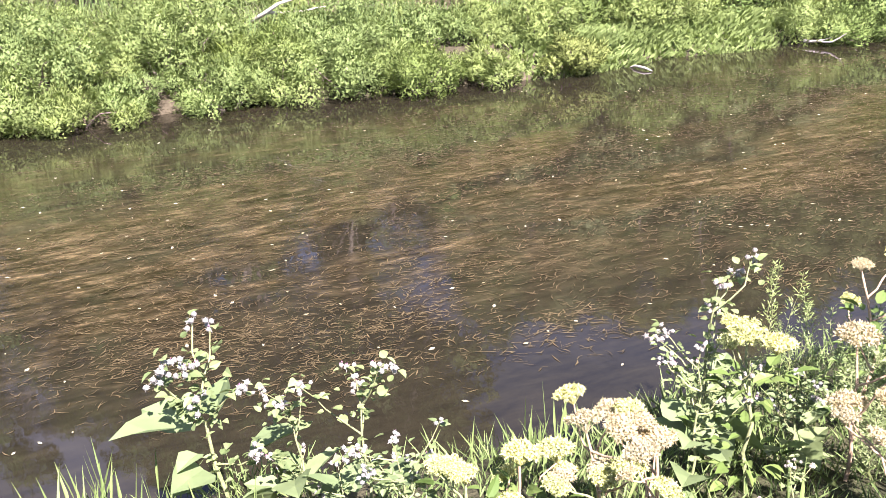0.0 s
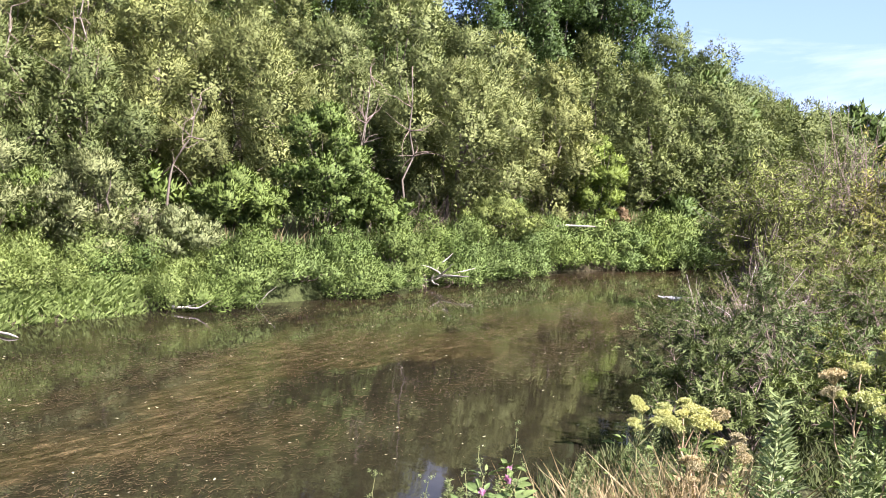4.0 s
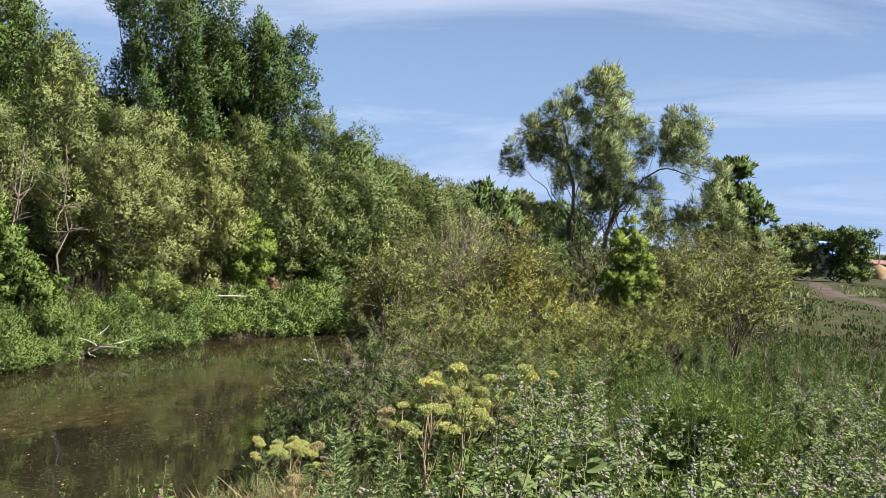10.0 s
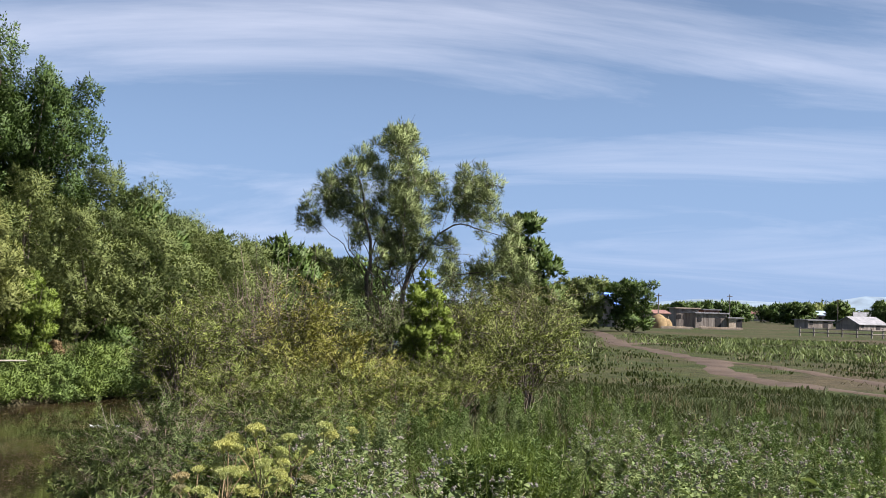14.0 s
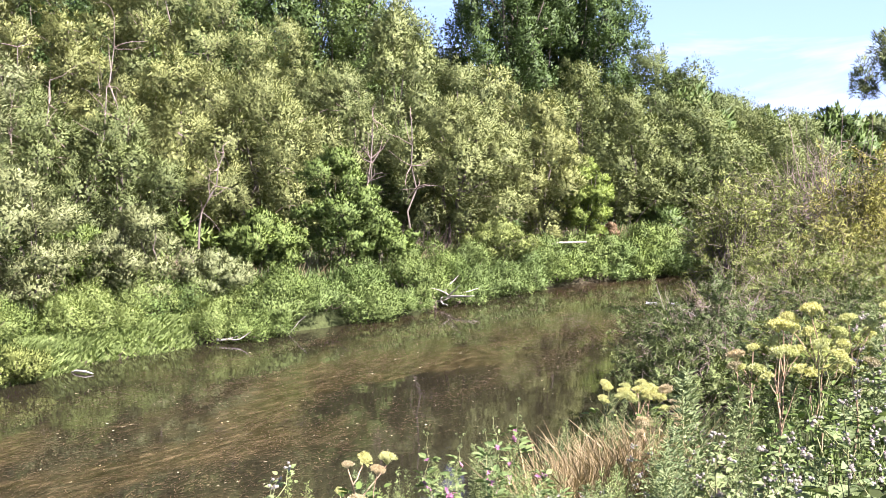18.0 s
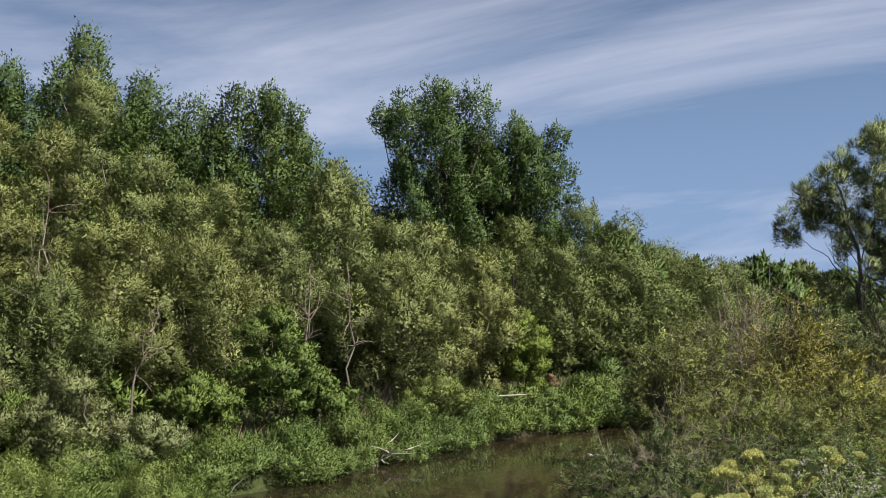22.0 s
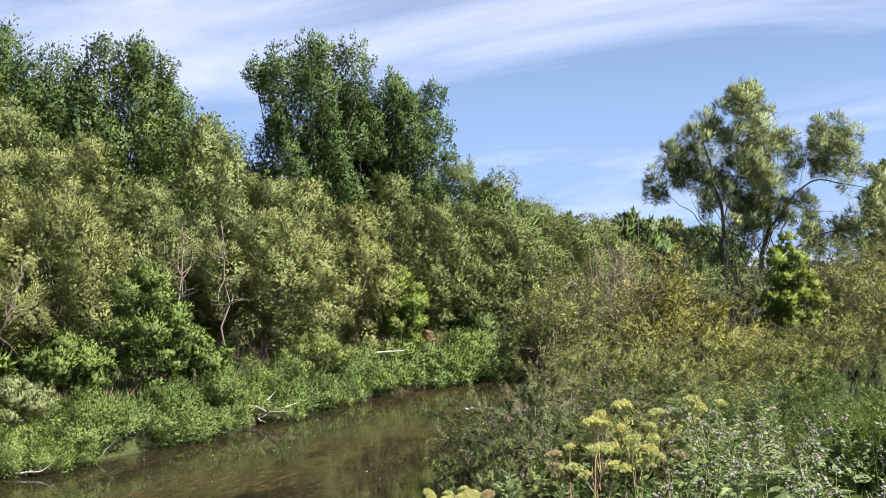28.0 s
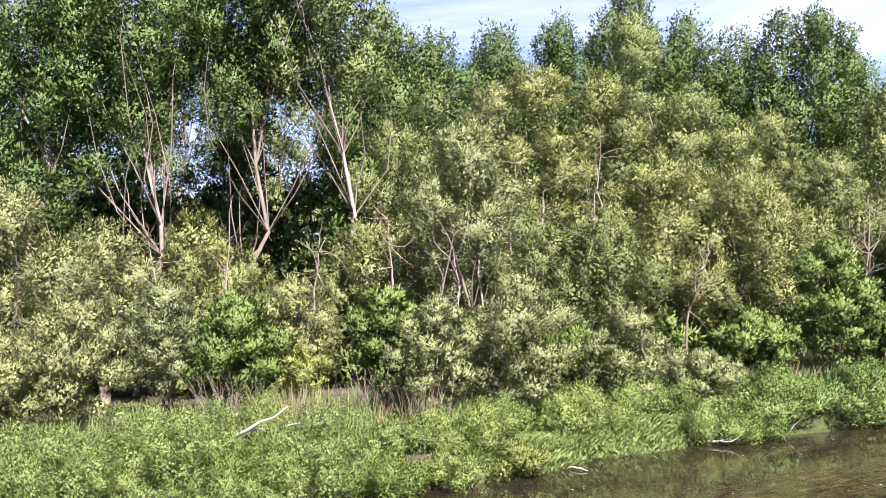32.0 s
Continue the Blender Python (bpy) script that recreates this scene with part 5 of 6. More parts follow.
# burdocks at the water's edge upstream
for x, y, sc in ((-6.68, 4.2, 0.86), (-5.83, 4.63, 0.66), (-5.45, 4.8, 0.58), (-6.3, 4.5, 0.62), (-5.71, 6.65, 0.8), (-5.45, 6.35, 0.6), (-5.3, 6.9, 0.5), (-4.7, 6.3, 0.42),
                 (-3.78, 8.23, 0.58), (-3.5, 8.6, 0.55), (-3.17, 10.39, 0.72), (-3.4, 9.9, 0.62), (-3.0, 9.6, 0.6)):
    put(BURDOCKS[rng.integers(6)], x, y, sc, rng.uniform(0, 6))
for j, (x, y, top) in enumerate(((-5.34, 8.57, 2.05), (-5.06, 9.94, 2.1), (-5.02, 8.71, 2.0), (-4.61, 8.54, 1.95), (-4.85, 8.95, 2.0), (-5.15, 9.2, 1.95), (-4.9, 9.4, 1.95), (-4.5, 9.0, 1.85))):
    mallow(x, y, top, j)
# the burdock field in front of the path
count = 0
while count < 145:
    az, d = rng.uniform(-27, 17), rng.uniform(6.5, 17.5)
    x, y = spot(az, d)
    if az > 9 and d > 11.5 or az > 13 and d > 10:
        continue
    if -5 < az < 4 and 15.5 < d:
        continue
    put(BURDOCKS[rng.integers(6)], x, y, rng.uniform(0.72, 1.0), rng.uniform(0, 6))
    count += 1
for j in range(60):
    x, y = spot(rng.uniform(-28, -5), rng.uniform(17, 24))
    put(BURDOCKS[rng.integers(6)], x, y, rng.uniform(0.7, 0.95), rng.uniform(0, 6))
x, y = spot(16.5, 10.4)
put(MUGWORTS[0], x, y, 1.25, 0.3)
for az, d, sc in ((15.0, 10.5, 0.95), (17.5, 9.5, 0.85), (18.5, 9.2, 0.8), (14.2, 9.6, 0.8), (12.5, 12.5, 0.9), (8.0, 15.0, 1.0), (6.0, 16.5, 1.1), (4.0, 18.5, 1.25), (3.4, 19.2, 1.2), (22.0, 8.6, 0.7),
                  (24.0, 8.6, 0.75), (19.5, 8.2, 0.8), (26.0, 8.4, 0.7)):
    x, y = spot(az, d)
    put(MUGWORTS[rng.integers(3)], x, y, sc, rng.uniform(0, 6))
for j in range(250):
    az, d = rng.uniform(-30, 9), rng.uniform(15, 32)
    x, y = spot(az, d)
    put((MUGWORTS if rng.random() < 0.35 else HERBS)[rng.integers(3)], x, y, rng.uniform(0.55, 1.0), rng.uniform(0, 6))
for j in range(24):
    x, y = spot(rng.uniform(-4.5, 0.5), rng.uniform(16, 18.5))
    put(HERBS[rng.integers(3)], x, y, rng.uniform(0.9, 1.15), rng.uniform(0, 6))
for j in range(30):
    t = rng.random()
    put(THIN[rng.integers(4)], -5.0 + 1.6 * t + rng.normal() * 0.3, 7.6 + 2.6 * t + rng.normal() * 0.3, rng.uniform(0.4, 0.7), rng.uniform(0, 6))
for j in range(5):
    t = rng.random()
    put(MUGWORTS[rng.integers(3)], -4.4 + 1.6 * t + rng.normal() * 0.25, 8.0 + 1.2 * t + rng.normal() * 0.25, rng.uniform(0.35, 0.55), rng.uniform(0, 6))


for j in range(45):
    t = rng.random()
    x, y = -5.9 + 2.0 * t + rng.normal() * 0.45, 7.6 + 6.5 * t + rng.normal() * 0.5
    put((THIN + MUGWORTS)[rng.integers(6)], x, y, rng.uniform(0.35, 0.65), rng.uniform(0, 6))
for j in range(14):
    t = rng.random()
    put(BURDOCKS[rng.integers(6)], -4.6 + 2.2 * t + rng.normal() * 0.3, 7.3 + 2.0 * t + rng.normal() * 0.4, rng.uniform(0.35, 0.5), rng.uniform(0, 6))


def sector(rng, n, a0, a1, d0, d1):
    az, d = rng.uniform(a0, a1, n), np.sqrt(rng.uniform(d0 ** 2, d1 ** 2, n))
    return np.column_stack([-np.sin(np.radians(az)) * d, np.cos(np.radians(az)) * d, 0 * d])


TRACK = np.array([(15, 168), (18, 140), (16, 118), (14.5, 98), (16.0, 80), (16.5, 70), (14.5, 60), (15, 52), (17.5, 46), (24, 40), (34, 33)], float)
SIDE = np.array([(16.2, 74), (19.5, 66), (20.0, 58), (21.5, 50), (28, 44), (38, 38)], float)


def clear(p, gap=2.6):
    """Drops the points that lie on the tracks."""
    keep = np.ones(len(p), bool)
    for line, g in ((TRACK, gap), (SIDE, gap * 0.55)):
        u = np.linspace(0, len(line) - 1, 300)
        q = np.column_stack([np.interp(u, range(len(line)), line[:, 0]), np.interp(u, range(len(line)), line[:, 1])])
        keep &= np.sqrt(((p[:, None, :2] - q[None]) ** 2).sum(-1)).min(1) > g
    return p[keep]


tufts("tall_grass", sector(rng, 70, -4.2, 0.2, 16.2, 18.6), 1.15, M_LIME, "vivid green feathery grass among the burdocks", 46, 0.007, 0.3, seed=41, spread=0.22)
tufts("meadow_grass", sector(rng, 420, 12, 34, 7, 19), 0.24, M_FIELD, "olive grass at the foot of the bank", 22, 0.012, 0.8, seed=40)
tufts("meadow_grass", sector(rng, 400, -30, 13, 4.5, 16), 0.45, M_GRASS, "green grass between the herbs", 20, 0.01, seed=31)
tufts("meadow_grass", sector(rng, 480, -32, 10, 14, 27), 0.4, M_HERB, "green meadow grass", 22, 0.012, 0.9, seed=32)
tufts("dry_grass", sector(rng, 260, -30, 10, 16, 40), 0.5, M_DUSKY, "dry brown stalks in the meadow", 12, 0.009, seed=33)
tufts("meadow_grass", clear(sector(rng, 1500, -34, 4, 26, 48)), 0.24, M_FIELD, "short olive grass of the meadow", 24, 0.016, 0.9, seed=38, spread=0.3)
tufts("meadow_grass", clear(sector(rng, 1500, -40, 2, 46, 135)), 0.24, M_FIELD, "short grass of the far meadow", 24, 0.05, seed=34, spread=0.6)
tufts("dry_grass", clear(sector(rng, 300, -40, 0, 45, 135)), 0.26, M_DUSKY, "pale dry grass of the far meadow", 16, 0.025, 0.9, seed=35, spread=0.7)
tufts("weed_patch", clear(sector(rng, 120, -40, -6, 75, 120)), 0.6, M_MUGWORT, "grey-green weeds standing in the far meadow", 46, 0.045, 0.9, seed=39, spread=1.1, category="weeds")
near_y = rng.uniform(1, 7, 40)
tufts("meadow_grass", np.column_stack([np.interp(near_y, NEAR_Y, NEAR_X) + rng.uniform(0.8, 3.2, 40), near_y, 0 * near_y]), 0.35, M_GRASS, "long grass at the near waterline", 16, 0.008, seed=36)
dry_t = rng.random(48)
tufts("dry_grass", np.column_stack([-4.6 + 0.7 * dry_t + rng.normal(size=48) * 0.2, 9.5 + 1.6 * dry_t + rng.normal(size=48) * 0.25, 0 * dry_t]), 0.75, M_DRY, "dry straw-coloured grass by the angelica", 26, 0.006, 0.6, seed=37)

bank_y = rng.uniform(4.0, 9.5, 160)
bank_x = np.interp(bank_y, NEAR_Y, NEAR_X) + 0.6 + 2.8 * rng.random(160) ** 1.2
tufts("bank_grass", np.column_stack([bank_x, bank_y, 0 * bank_y]), 0.19, M_GRASS, "short green grass on the near bank", 34, 0.005, 0.8, seed=51, spread=0.22)

rust_t = rng.random(36)
tufts("withered_dock", np.column_stack([-4.5 + 0.7 * rust_t + rng.normal(size=36) * 0.2, 9.7 + 1.7 * rust_t + rng.normal(size=36) * 0.25, 0 * rust_t]), 0.75, M_RUST, "withered reddish-tan dock stalks by the angelica", 22, 0.008, 0.9, seed=52, category="weeds")
for j, (x, y, top) in enumerate(((-4.7, 8.0, 1.7), (-4.3, 8.2, 1.65), (-4.9, 8.3, 1.75), (-4.2, 8.8, 1.7), (-5.2, 8.1, 1.6), (-4.1, 7.6, 1.55))):
    mallow(x, y, top, 20 + j)

# ---- the field, the track and the village ----
def ribbon(name, line, widths, lift, mat, label):
    line, widths = np.asarray(line, float), np.asarray(widths, float)
    u = np.linspace(0, len(line) - 1, len(line) * 14)
    x, y = np.interp(u, range(len(line)), line[:, 0]), np.interp(u, range(len(line)), line[:, 1])
    w = np.interp(u, range(len(line)), widths)
    d = unit(np.column_stack([np.gradient(x), np.gradient(y)]))
    s = np.linspace(-0.5, 0.5, 7)
    wob = 1 + 0.25 * np.sin(u * 5.3) + 0.15 * np.sin(u * 13.1 + 1)
    X = x[:, None] - d[:, 1:2] * s * (w * wob)[:, None]
    Y = y[:, None] + d[:, 0:1] * s * (w * wob)[:, None]
    Z = gz(X, Y) + lift - 0.06 * np.abs(s * 2) ** 4
    i = np.arange(X.size).reshape(X.shape)
    so = Soup().add(np.stack([X, Y, Z], -1), np.stack([i[:-1, :-1], i[:-1, 1:], i[1:, 1:], i[1:, :-1]], -1))
    return tagged(new(name, so.mesh(name, mat, True)), label, "road", kind="structure")


ribbon("road", TRACK, [1.4, 1.5, 2.2, 1.8, 1.8, 2.2, 1.9, 2.0, 1.7, 1.6, 1.5], 0.05, M_TRACK, "bare brown earth track across the meadow")
ribbon("path", SIDE, [1.4, 1.1, 1.0, 1.0, 1.0, 1.0], 0.06, M_TRACK, "worn earth path branching from the track")
ribbon("path", [(14.5, 100), (24, 108), (36, 116), (60, 125)], [2.5, 2, 1.6, 1.5], 0.06, M_TRACK, "worn earth path branching from the track")


def slab(s, x0, x1, y0, y1, z0, z1):
    v = [(x, y, z) for z in (z0, z1) for y in (y0, y1) for x in (x0, x1)]
    s.add(v, [(0, 2, 3, 1), (4, 5, 7, 6), (0, 1, 5, 4), (2, 6, 7, 3), (0, 4, 6, 2), (1, 3, 7, 5)])
    return s


def building(x, y, w, depth, h, wall_mat, roof_mat, label, yaw=0.0, gable=1.2, door=True, windows=2, name="shed", planks=True):
    """A small farm building: boarded walls, an overhanging roof, a door, windows, a base."""
    root = tagged(new(name), label, "building", "village buildings")
    root.location, root.rotation_euler = (x, y, float(gz(x, y)) - 0.05), (0, 0, radians(yaw))
    hw, hd = w / 2, depth / 2
    front = Soup()
    if planks:
        n = int(w / 0.5)
        slab(front, -hw, hw, -hd + 0.02, -hd + 0.18, 0, h - 0.02)
    else:
        slab(front, -hw, hw, -hd, -hd + 0.2, 0, h)
    face = part("wall", front, wall_mat, root)
    for j in range(n if planks else 0):
        part("plank", slab(Soup(), -hw + j * w / n, -hw + (j + 0.93) * w / n, -hd - 0.03 - 0.02 * (j % 2), -hd + 0.015, 0, h - 0.03 * (j % 3)), wall_mat, face)
    for a, b, c, d in ((-hw, hw, hd - 0.2, hd), (-hw, -hw + 0.2, -hd + 0.2, hd - 0.2), (hw - 0.2, hw, -hd + 0.2, hd - 0.2)):
        part("wall", slab(Soup(), a, b, c, d, 0, h), wall_mat, root)
    rf = Soup()
    o = 0.35
    if gable > 0:
        for sgn in (-1, 1):
            v = [(-hw - o, sgn * (hd + o), h - 0.1), (hw + o, sgn * (hd + o), h - 0.1), (hw + o, 0, h + gable), (-hw - o, 0, h + gable)]
            v += [(p, q, r + 0.14) for p, q, r in v]
            rf.add(v, [(0, 1, 2, 3), (4, 7, 6, 5), (0, 4, 5, 1), (1, 5, 6, 2), (2, 6, 7, 3), (3, 7, 4, 0)])
        g = Soup()
        for sx in (-hw + 0.02, hw - 0.1):
            g.add([(sx, -hd, h), (sx + 0.08, -hd, h), (sx + 0.08, hd, h), (sx, hd, h), (sx, 0, h + gable), (sx + 0.08, 0, h + gable)],
                  [(0, 3, 4, 4), (1, 5, 5, 2), (0, 4, 5, 1), (3, 2, 5, 4)])
        part("gable", g, wall_mat, root)
    else:
        slab(rf, -hw - o, hw + o, -hd - o, hd + o, h, h + 0.22)
    part("roof", rf, roof_mat, root)
    # the wall has no openings: dark slabs on it stand for their shade
    if door:
        part("door", slab(Soup(), hw * 0.25, hw * 0.25 + 1.1, -hd - 0.1, -hd - 0.04, 0.02, min(2.0, h - 0.2)), M_DARK, root, "near-black slab painted as a doorway's shade")
    for j in range(windows):
        cx = -hw * 0.75 + j * hw * 0.55
        part("window", slab(Soup(), cx - 0.4, cx + 0.4, -hd - 0.1, -hd - 0.04, h * 0.45, h * 0.45 + 0.8), M_DARK, root, "small dark window")
    return root


building(45.4, 200, 6.4, 5, 2.7, M_TIMBER, M_ROOF_GREY, "weathered timber barn with a flat roof", 14, 0, True, 1)
building(43.4, 210, 4.6, 4, 3.6, M_TIMBER, M_TIMBER_PALE, "tall weathered plank shed with a pale flat roof", 10, 0, False, 2)
building(48.4, 211, 3.2, 4, 3.4, M_ROOF_RUST, M_ROOF_GREY, "rust-brown shed behind the barn", 10, 0, False, 0)
building(50.2, 200, 2.6, 3.6, 2.0, M_TIMBER_PALE, M_ROOF_GREY, "pale plank lean-to beside the barn", 14, 0, True, 0)
building(24.4, 182, 3.6, 5, 3.2, M_TIMBER, M_ROOF_BLUE, "small timber house with a bright blue roof", 60, 2.6, False, 2, "house", False)
building(36.0, 200, 3.4, 4, 2.6, M_TIMBER, M_ROOF_RUST, "brown timber shed near the haystack", 20, 0.5, True, 1)
building(78.0, 237, 6.4, 5, 1.7, M_TIMBER, M_ROOF_GREY, "low dark timber shed with a pale flat roof", 18, 0, True, 1)
building(84.5, 226, 8.5, 6, 1.3, M_TIMBER, M_ROOF_GREY, "low dark house with a wide grey gable roof", 30, 1.5, True, 1, "house")
for j, (x, y, w, h, g, wm, rm, lb) in enumerate((
        (71, 250, 9, 2.4, 0.9, M_TIMBER_PALE, M_ROOF_RUST, "low tan shed in the village"), (78, 246, 7, 2.4, 1.0, M_TIMBER, M_ROOF_RUST, "low brown shed in the village"),
        (86, 262, 9, 2.6, 1.4, M_TIMBER, M_ROOF_PALE, "grey house with a pale blue metal roof"), (91, 238, 10, 2.6, 1.3, M_TIMBER, M_ROOF_GREY, "long timber house with a grey roof"),
        (101, 240, 8, 2.6, 1.2, M_TIMBER_PALE, M_ROOF_GREY, "tan village house with a grey roof"), (113, 252, 10, 3.0, 1.6, M_ROOF_RUST, M_ROOF_RUST, "large rust-brown barn in the village"),
        (64, 285, 8, 2.6, 1.3, M_TIMBER_PALE, M_ROOF_GREY, "tan village house with a grey roof"), (126, 246, 9, 2.8, 1.5, M_TIMBER, M_ROOF_PALE, "timber house with a pale blue metal roof"))):
    building(x * 1.42, y * 1.42, w, 6, h, wm, rm, lb, (j * 37) % 50 - 25, g, True, 3, "house")
hs = Soup()
rng = np.random.default_rng(44)
for cx, cy, r, hh in ((0, 0, 1.6, 2.5), (1.3, 0.5, 1.3, 1.8)):
    lv = np.linspace(0, 1, 7)
    hs.add(*tube([(cx, cy, z * hh) for z in lv], r * np.sqrt(np.maximum(1 - lv ** 2.2, 0.0)) + 0.02, 14))
haystack = new("haystack", hs.mesh("haystack", M_HAY, True))
haystack.location = (34.2, 187, float(gz(34.2, 187)) - 0.05)
tagged(haystack, "tan haystack beside the bushes", "haystack")
for x, y, w, h in ((36.2, 181, 5, 0.35), (45, 186, 7, 0.4)):
    s = Soup()
    for j in range(9):
        slab(s, -w / 2 + rng.uniform(-0.3, 0.3), w / 2 + rng.uniform(-0.3, 0.3), j * 0.22 - 1, j * 0.22 - 0.8, h * 0.3 * (j % 3), h * 0.3 * (j % 3) + 0.25)
    ob = new("plank_pile", s.mesh("plank_pile", M_TIMBER_PALE))
    ob.location = (x, y, float(gz(x, y)))
    tagged(ob, "low pile of pale planks in front of the barn", "planks")
for (x0, y0), (x1, y1), n in (((50, 158), (58, 151), 6), ((58, 151), (70, 153), 8)):
    fence = tagged(new("fence"), "grey wooden post and rail fence in the meadow", "fence")
    fence.location = (x0, y0, float(gz(x0, y0)))
    for j in range(n):
        t = j / (n - 1)
        part("post", Soup().add(*tube([((x1 - x0) * t, (y1 - y0) * t, -0.2), ((x1 - x0) * t, (y1 - y0) * t, 1.35)], np.array([0.13, 0.11]), 6)), M_TIMBER, fence)
    for z in (0.55, 1.1):
        part("rail", Soup().add(*tube([(0, -0.09, z), (x1 - x0, y1 - y0 - 0.09, z + 0.05)], np.array([0.08, 0.08]), 5)), M_TIMBER, fence)
for x, y, h in ((36, 197, 6.2), (60, 240, 7.0), (95, 270, 7.0)):
    pole = tagged(new("utility_pole"), "thin grey wooden utility pole in the village", "pole")
    pole.location = (x, y, float(gz(x, y)))
    part("post", Soup().add(*tube([(0, 0, -0.3), (0, 0, h)], np.array([0.12, 0.09]), 8)), M_TIMBER, pole)
    part("crossarm", slab(Soup(), -0.6, 0.6, -0.16, -0.09, h - 0.5, h - 0.35), M_TIMBER, pole)
# hedges and trees round the village
for j, (az, d, top, w, leaf) in enumerate((
        (-6.3, 150, 8.4, 7.4, M_WILLOW_DARK), (-5.2, 152, 7.4, 6, M_POPLAR), (-9.0, 150, 8.2, 6.8, M_POPLAR), (-8.0, 195, 8.6, 9, M_POPLAR), (-4.2, 120, 6.4, 8, M_WILLOW_DARK), (-3.0, 100, 6.0, 8, M_WILLOW_DARK),
        (-11.4, 230, 5.6, 5, M_POPLAR), (-14.2, 300, 6.2, 10, M_POPLAR), (-16.6, 330, 6.4, 14, M_POPLAR), (-17.4, 300, 6.6, 9, M_POPLAR), (-19.4, 290, 7.4, 6, M_POPLAR),
        (-18.4, 420, 6.8, 25, M_WILLOW_DARK), (-21.8, 300, 7.6, 10, M_POPLAR), (-23.5, 300, 8, 14, M_POPLAR), (-12.6, 330, 6.4, 14, M_POPLAR))):
    x, y = spot(az, d)
    tree("village_tree", x, y, top, w, leaf, "rounded green tree by the village", low=0.0, clumps=34, puff=0.17, n=7000 if d < 200 else 4200, length=0.0024 * d, width_leaf=0.0014 * d, trunks=1, seed=400 + j,
         group="trees round the village", column=0.3, boxy=True, droop=0.1)
w = Soup()
rng = np.random.default_rng(77)
for j in range(90):
    x, y = spot(rng.uniform(-30, -7), rng.uniform(430, 520))
    cl = [(x + rng.normal() * 5, y + rng.normal() * 4, 1 + rng.uniform(0.3, 3.6), rng.uniform(1.5, 2.6)) for _ in range(6)]
    cr = crown(rng, cl, 520, 1.1, 0.7, knots=20)
    w.add(cr.v[0], cr.f[0])
tagged(new("far_wood", w.mesh("far_wood", M_WILLOW_DARK)), "low dark line of trees beyond the village", "woods", kind="stuff")


def hill_line(y, base, height, x0, x1, seed):
    rg = np.random.default_rng(seed)
    xs = np.linspace(x0, x1, 60)
    top = base + height * (0.55 + 0.25 * np.sin(xs / 210 + seed) + 0.15 * np.sin(xs / 67 + 2 * seed) + 0.03 * rg.normal(size=60))
    v = np.stack([np.column_stack([xs, 0 * xs + y, 0 * xs - 2]), np.column_stack([xs, 0 * xs + y + 120, top]), np.column_stack([xs, 0 * xs + y + 500, 0 * xs - 2])])
    i = np.arange(180).reshape(3, 60)
    return Soup().add(v, np.stack([i[:-1, :-1], i[:-1, 1:], i[1:, 1:], i[1:, :-1]], -1).reshape(-1, 4))


# the blue-grey of distance haze is put into the hills' base colour
M_HILL = rough_mat("haze_tinted_hills", (0.16, 0.22, 0.27), (0.21, 0.27, 0.32), 0.004, 0.03, kind="Object")
tagged(new("backdrop", hill_line(2300, 3, 46, -2600, 3000, 3).mesh("backdrop", M_HILL, True)), "low hills on the horizon, blue distance haze in their colour", "hills", kind="structure")

# ---- driftwood, weed and leaves on the water ----
def snag(name, x, y, z, ends, label, mat, r=0.03, seed=0):
    """A dead branch with forks, lying at the waterline."""
    rng = np.random.default_rng(600 + seed)
    root = tagged(new(name), label, "branch")
    root.location = (x, y, z)
    first = None
    for j, e in enumerate(ends):
        line = bent(rng, (0, 0, 0) if j == 0 else first[rng.integers(1, 4)], e, 7, 0.08)
        first = line if j == 0 else first
        part("bough" if j == 0 else "fork", Soup().add(*tube(line, r * (1 if j == 0 else 0.6) * np.linspace(1, 0.25, 7), 6)), mat, root, smooth=True)
    return root


snag("dead_branch", -19.2, 31.5, 0.12, [(1.9, -0.3, 0.35), (1.2, -0.9, 0.05), (1.5, 0.8, 0.5), (0.6, 0.9, 0.9), (1.4, -0.4, 0.7), (0.4, -0.7, 0.6)], "bleached dead branch fallen from the bank into the water", M_DRIFT, 0.06, 1)
snag("dead_branch", -20.4, 21.8, 0.1, [(1.0, 0.3, 0.25), (0.5, 0.5, 0.1)], "pale driftwood stick at the end of the spit", M_DRIFT, 0.04, 2)
snag("dead_branch", -19.6, 24.0, 0.0, [(0.5, 0.2, 0.55), (0.4, -0.2, 0.3)], "small twig standing out of the water", M_DRIFT, 0.02, 3)
snag("dead_branch", -21.8, 39.5, 1.35, [(4.5, 1.6, 0.35), (2.0, 1.2, 0.6)], "fallen grey log behind the bank bushes", M_DRIFT, 0.13, 4)
snag("dead_branch", -24.6, 9.5, 1.2, [(1.8, 0.9, 0.9), (1.2, 1.5, 0.4)], "pale broken branch in the undergrowth", M_DRIFT, 0.07, 5)
snag("dead_branch", -14.9, 46.2, 0.25, [(2.3, 0.1, 0.15), (2.0, 0.4, 0.35), (1.7, -0.3, 0.45), (2.1, 0.2, -0.1), (1.2, 0.5, 0.6)], "bleached fallen branches lying across the shallows", M_DRIFT, 0.06, 6)
log = new("driftwood", Soup().add(*tube([(-0.35, 0, 0), (-0.2, 0.02, 0.05), (0.15, 0.0, 0.06), (0.4, 0.03, 0.02)], np.array([0.012, 0.03, 0.03, 0.01]), 8)).mesh("driftwood", M_DRIFT, True))
log.location = (-20.2, 16.9, 0.0)
tagged(log, "short white piece of driftwood on the water", "driftwood")
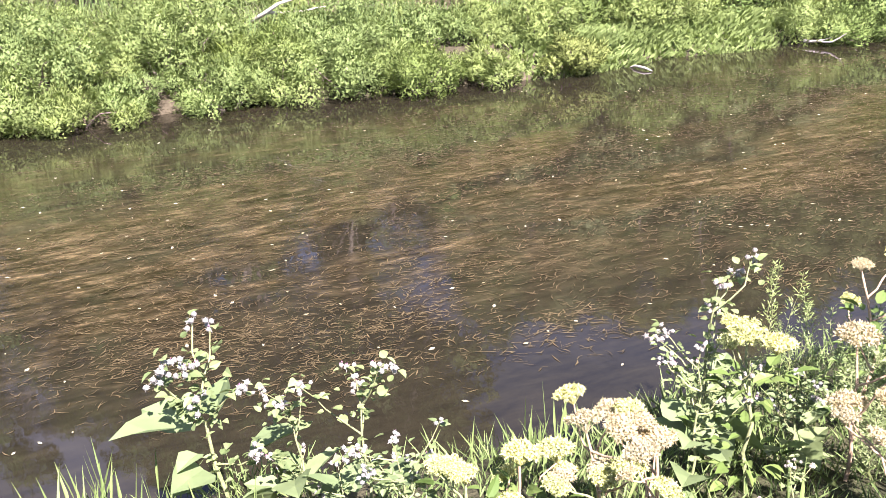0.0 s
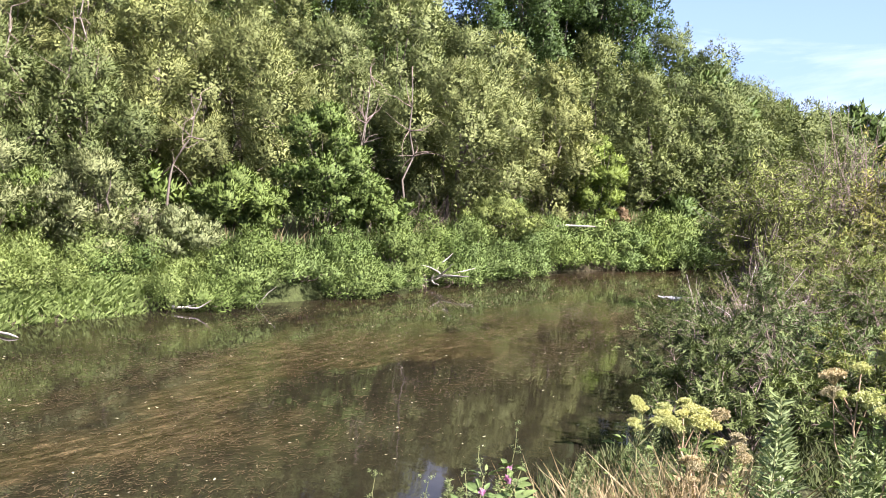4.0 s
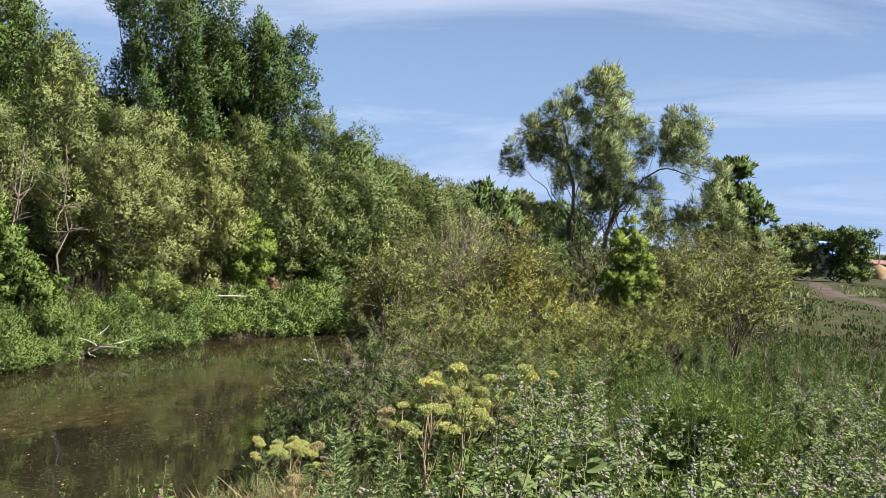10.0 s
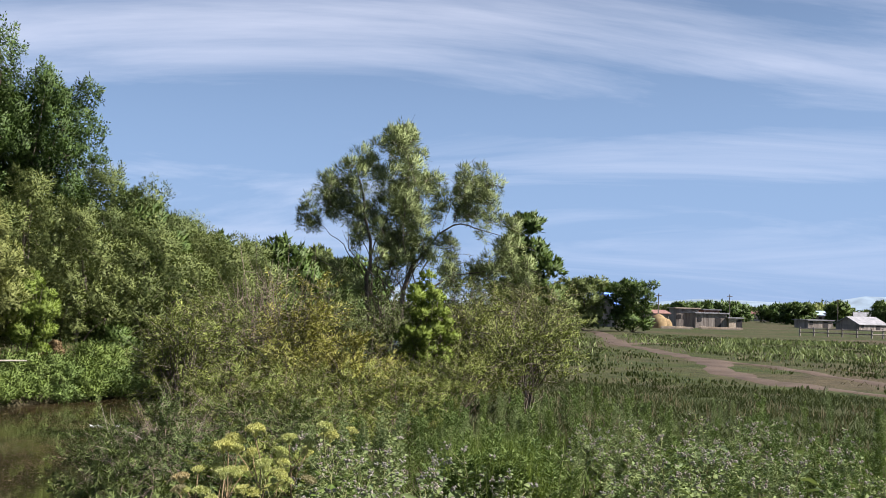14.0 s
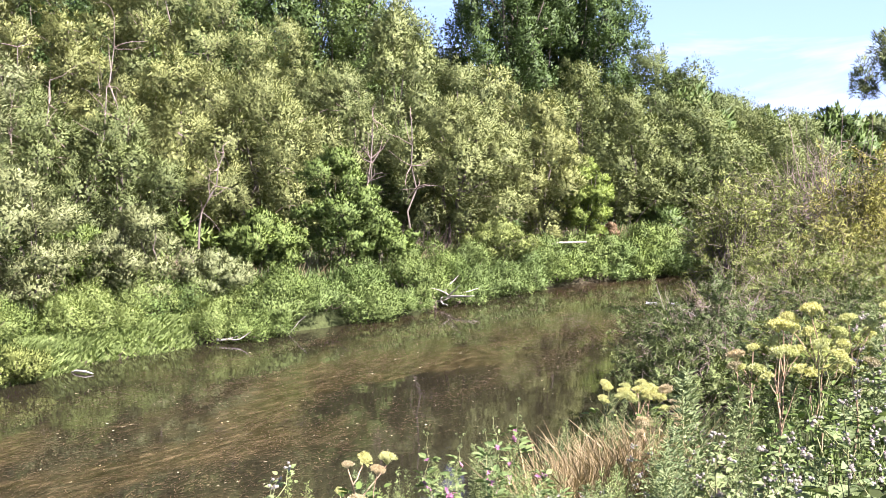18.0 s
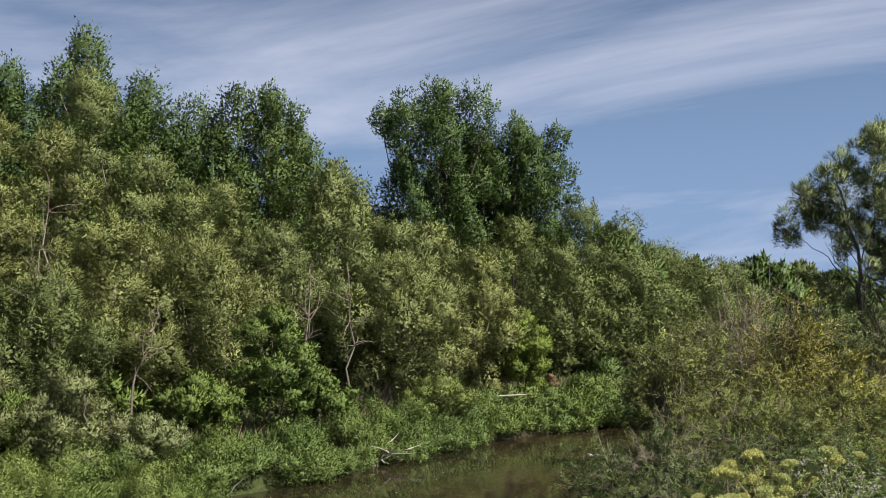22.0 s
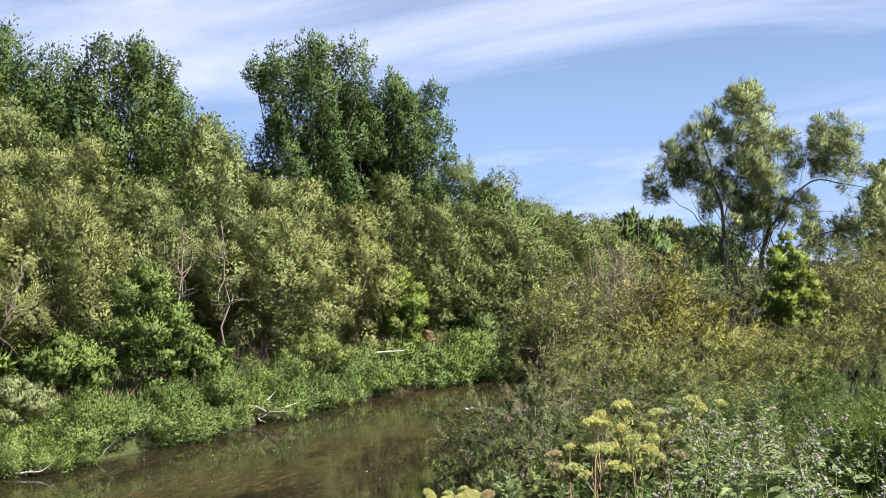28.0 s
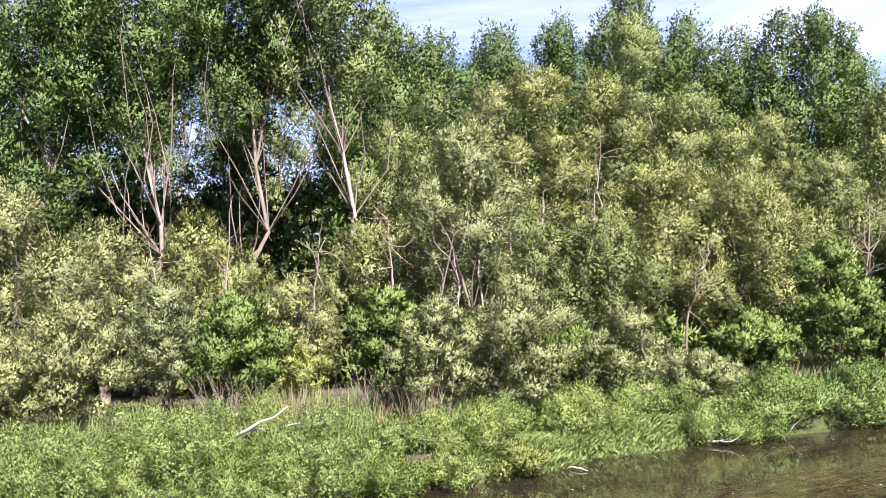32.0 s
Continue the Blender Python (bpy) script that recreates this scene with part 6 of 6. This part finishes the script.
# tangled dead canes hanging over the water from the willow bushes
rng = np.random.default_rng(61)
for az, d, top in ((17.0, 22.0, 2.2), (16.0, 22.5, 2.4), (14.0, 25.0, 2.9), (15.2, 23.0, 2.3)):
    x, y = spot(az, d)
    z0 = float(gz(x, y))
    thing = tagged(new("dead_canes"), "tangle of bleached bare willow canes on the bank", "branches", "bare canes on the near bank")
    thing.location = (x, y, z0)
    s = Soup()
    for j in range(34):
        a = rng.uniform(0, 6.28)
        e = np.array([math.cos(a) * rng.uniform(0.5, 1.4), math.sin(a) * rng.uniform(0.6, 1.7), (top - z0) * rng.uniform(0.2, 1.0)])
        line = bent(rng, e * [0.1, 0.1, 0], e, 6, 0.15)
        s.add(*tube(line, np.linspace(0.011, 0.003, 6), 4))
    part("cane", s, M_DRIFT if az == 16.0 else M_TWIG, thing, kind="stuff")
# bare whips above the scrub
for az, d, h in ((11.3, 40, 7.4), (10.6, 40.5, 7.0), (12.2, 39, 5.6), (9.8, 38, 6.6), (13.0, 37, 4.6), (5.0, 46, 6.0)):
    x, y = spot(az, d)
    z0 = float(gz(x, y))
    thing = tagged(new("bare_whips"), "thin bare dead shoots standing above the scrub", "branches", "bare shoots in the scrub")
    thing.location = (x, y, z0)
    s = Soup()
    for j in range(12):
        e = np.array([rng.normal() * 0.9, rng.normal() * 0.6, (h - z0) * rng.uniform(0.6, 1.0)])
        line = bent(rng, (rng.normal() * 0.1, rng.normal() * 0.1, 0), e, 7, 0.06)
        s.add(*tube(line, np.linspace(0.022, 0.004, 7), 4))
        for _ in range(4):
            b = line[rng.integers(3, 6)]
            s.add(*tube(bent(rng, b, b + unit(rng.normal(size=3) + [0, 0, 0.8]) * rng.uniform(0.4, 1.0), 4, 0.1), np.linspace(0.01, 0.003, 4), 3))
    part("shoot", s, M_TWIG, thing, kind="stuff")


def on_river(rng, n, y0, y1, lo=0.03, hi=0.97):
    y = rng.uniform(y0, y1, n)
    a, b = np.interp(y, NEAR_Y, NEAR_X) - 0.4, np.interp(y, FAR_Y, FAR_X) + 0.4
    return np.column_stack([a + (b - a) * rng.uniform(lo, hi, n), y, np.full(n, 0.006)])


def flakes(rng, p, size, aspect=0.5):
    n = len(p)
    a = rng.uniform(0, 6.28, n)
    d = np.column_stack([np.cos(a), np.sin(a), rng.normal(size=n) * 0.12])
    s = np.column_stack([-np.sin(a), np.cos(a), rng.normal(size=n) * 0.12])
    ln = (size * rng.uniform(0.5, 1.6, n))[:, None]
    v = np.stack([p - d * ln * 0.5, p + s * ln * aspect * 0.5, p + d * ln * 0.5, p - s * ln * aspect * 0.5], 1)
    v[:, :, 2] = np.maximum(v[:, :, 2], 0.004)
    return v.reshape(-1, 3), np.arange(4 * n).reshape(-1, 4)


def strands(rng, p, length, width, spread=0.35):
    """Limp weed strands at the surface, trailing along the stream."""
    n = len(p)
    a = rng.normal(size=n) * spread
    d = np.column_stack([np.sin(a), np.cos(a), 0 * a])
    s = np.column_stack([np.cos(a), -np.sin(a), 0 * a])
    ln, wd = (length * rng.uniform(0.4, 1.6, n))[:, None], (width * rng.uniform(0.5, 1.5, n))[:, None]
    bow = s * ln * rng.normal(size=(n, 1)) * 0.12
    v = np.stack([p - d * ln * 0.5, p + bow + s * wd * 0.5, p + d * ln * 0.5, p + bow - s * wd * 0.5], 1)
    return v.reshape(-1, 3), np.arange(4 * n).reshape(-1, 4)


tagged(new("floating_leaves", Soup().add(*flakes(rng, on_river(rng, 900, 1, 46), 0.05)).mesh("floating_leaves", M_FLOAT)), "pale fallen leaves drifting on the river", "leaves", kind="stuff")
# beds of weed in midstream, each a drift of strands
wp = []
for j in range(190):
    c = on_river(rng, 1, 4, 46, 0.22, 0.85)[0]
    n = rng.integers(100, 420)
    q = rng.normal(size=(n, 2)) * [rng.uniform(0.2, 0.6), rng.uniform(0.6, 2.2)]
    wp.append(np.column_stack([c[0] + q[:, 0], c[1] + q[:, 1], rng.uniform(0.005, 0.012, n)]))
# matted strands at the surface near the near bank
for cx, cy, n in ((-10.4, 6.6, 420), (-9.4, 8.2, 400), (-11.2, 8.0, 260), (-10.6, 4.9, 380), (-9.7, 5.8, 460), (-11.0, 5.6, 260), (-9.2, 11.0, 300), (-12.0, 30.0, 1200), (-11.0, 26.0, 900), (-13.0, 34.0, 900)):
    q = rng.normal(size=(n, 2)) * [0.35, 0.7 if cy < 20 else 1.8]
    wp.append(np.column_stack([cx + q[:, 0], cy + q[:, 1], rng.uniform(0.005, 0.012, n)]))
wp = np.concatenate(wp)
inside = (wp[:, 0] < np.interp(wp[:, 1], NEAR_Y, NEAR_X) - 0.5) & (wp[:, 0] > np.interp(wp[:, 1], FAR_Y, FAR_X) + 0.5)
tagged(new("water_weed", Soup().add(*strands(rng, wp[inside], 0.13, 0.010, 0.7)).mesh("water_weed", M_WEED)), "brown water weed matted at the river's surface", "water weed", kind="stuff")
fp = rng.normal(size=(110, 2)) * [0.3, 0.18]
tagged(new("foam", Soup().add(*flakes(rng, np.column_stack([-11.9 + fp[:, 0], 35.0 + fp[:, 1], rng.uniform(0.01, 0.05, 110)]), 0.09, 0.8)).mesh("foam", M_FOAM)), "white foam where the river breaks beside the bush", "foam", kind="stuff")
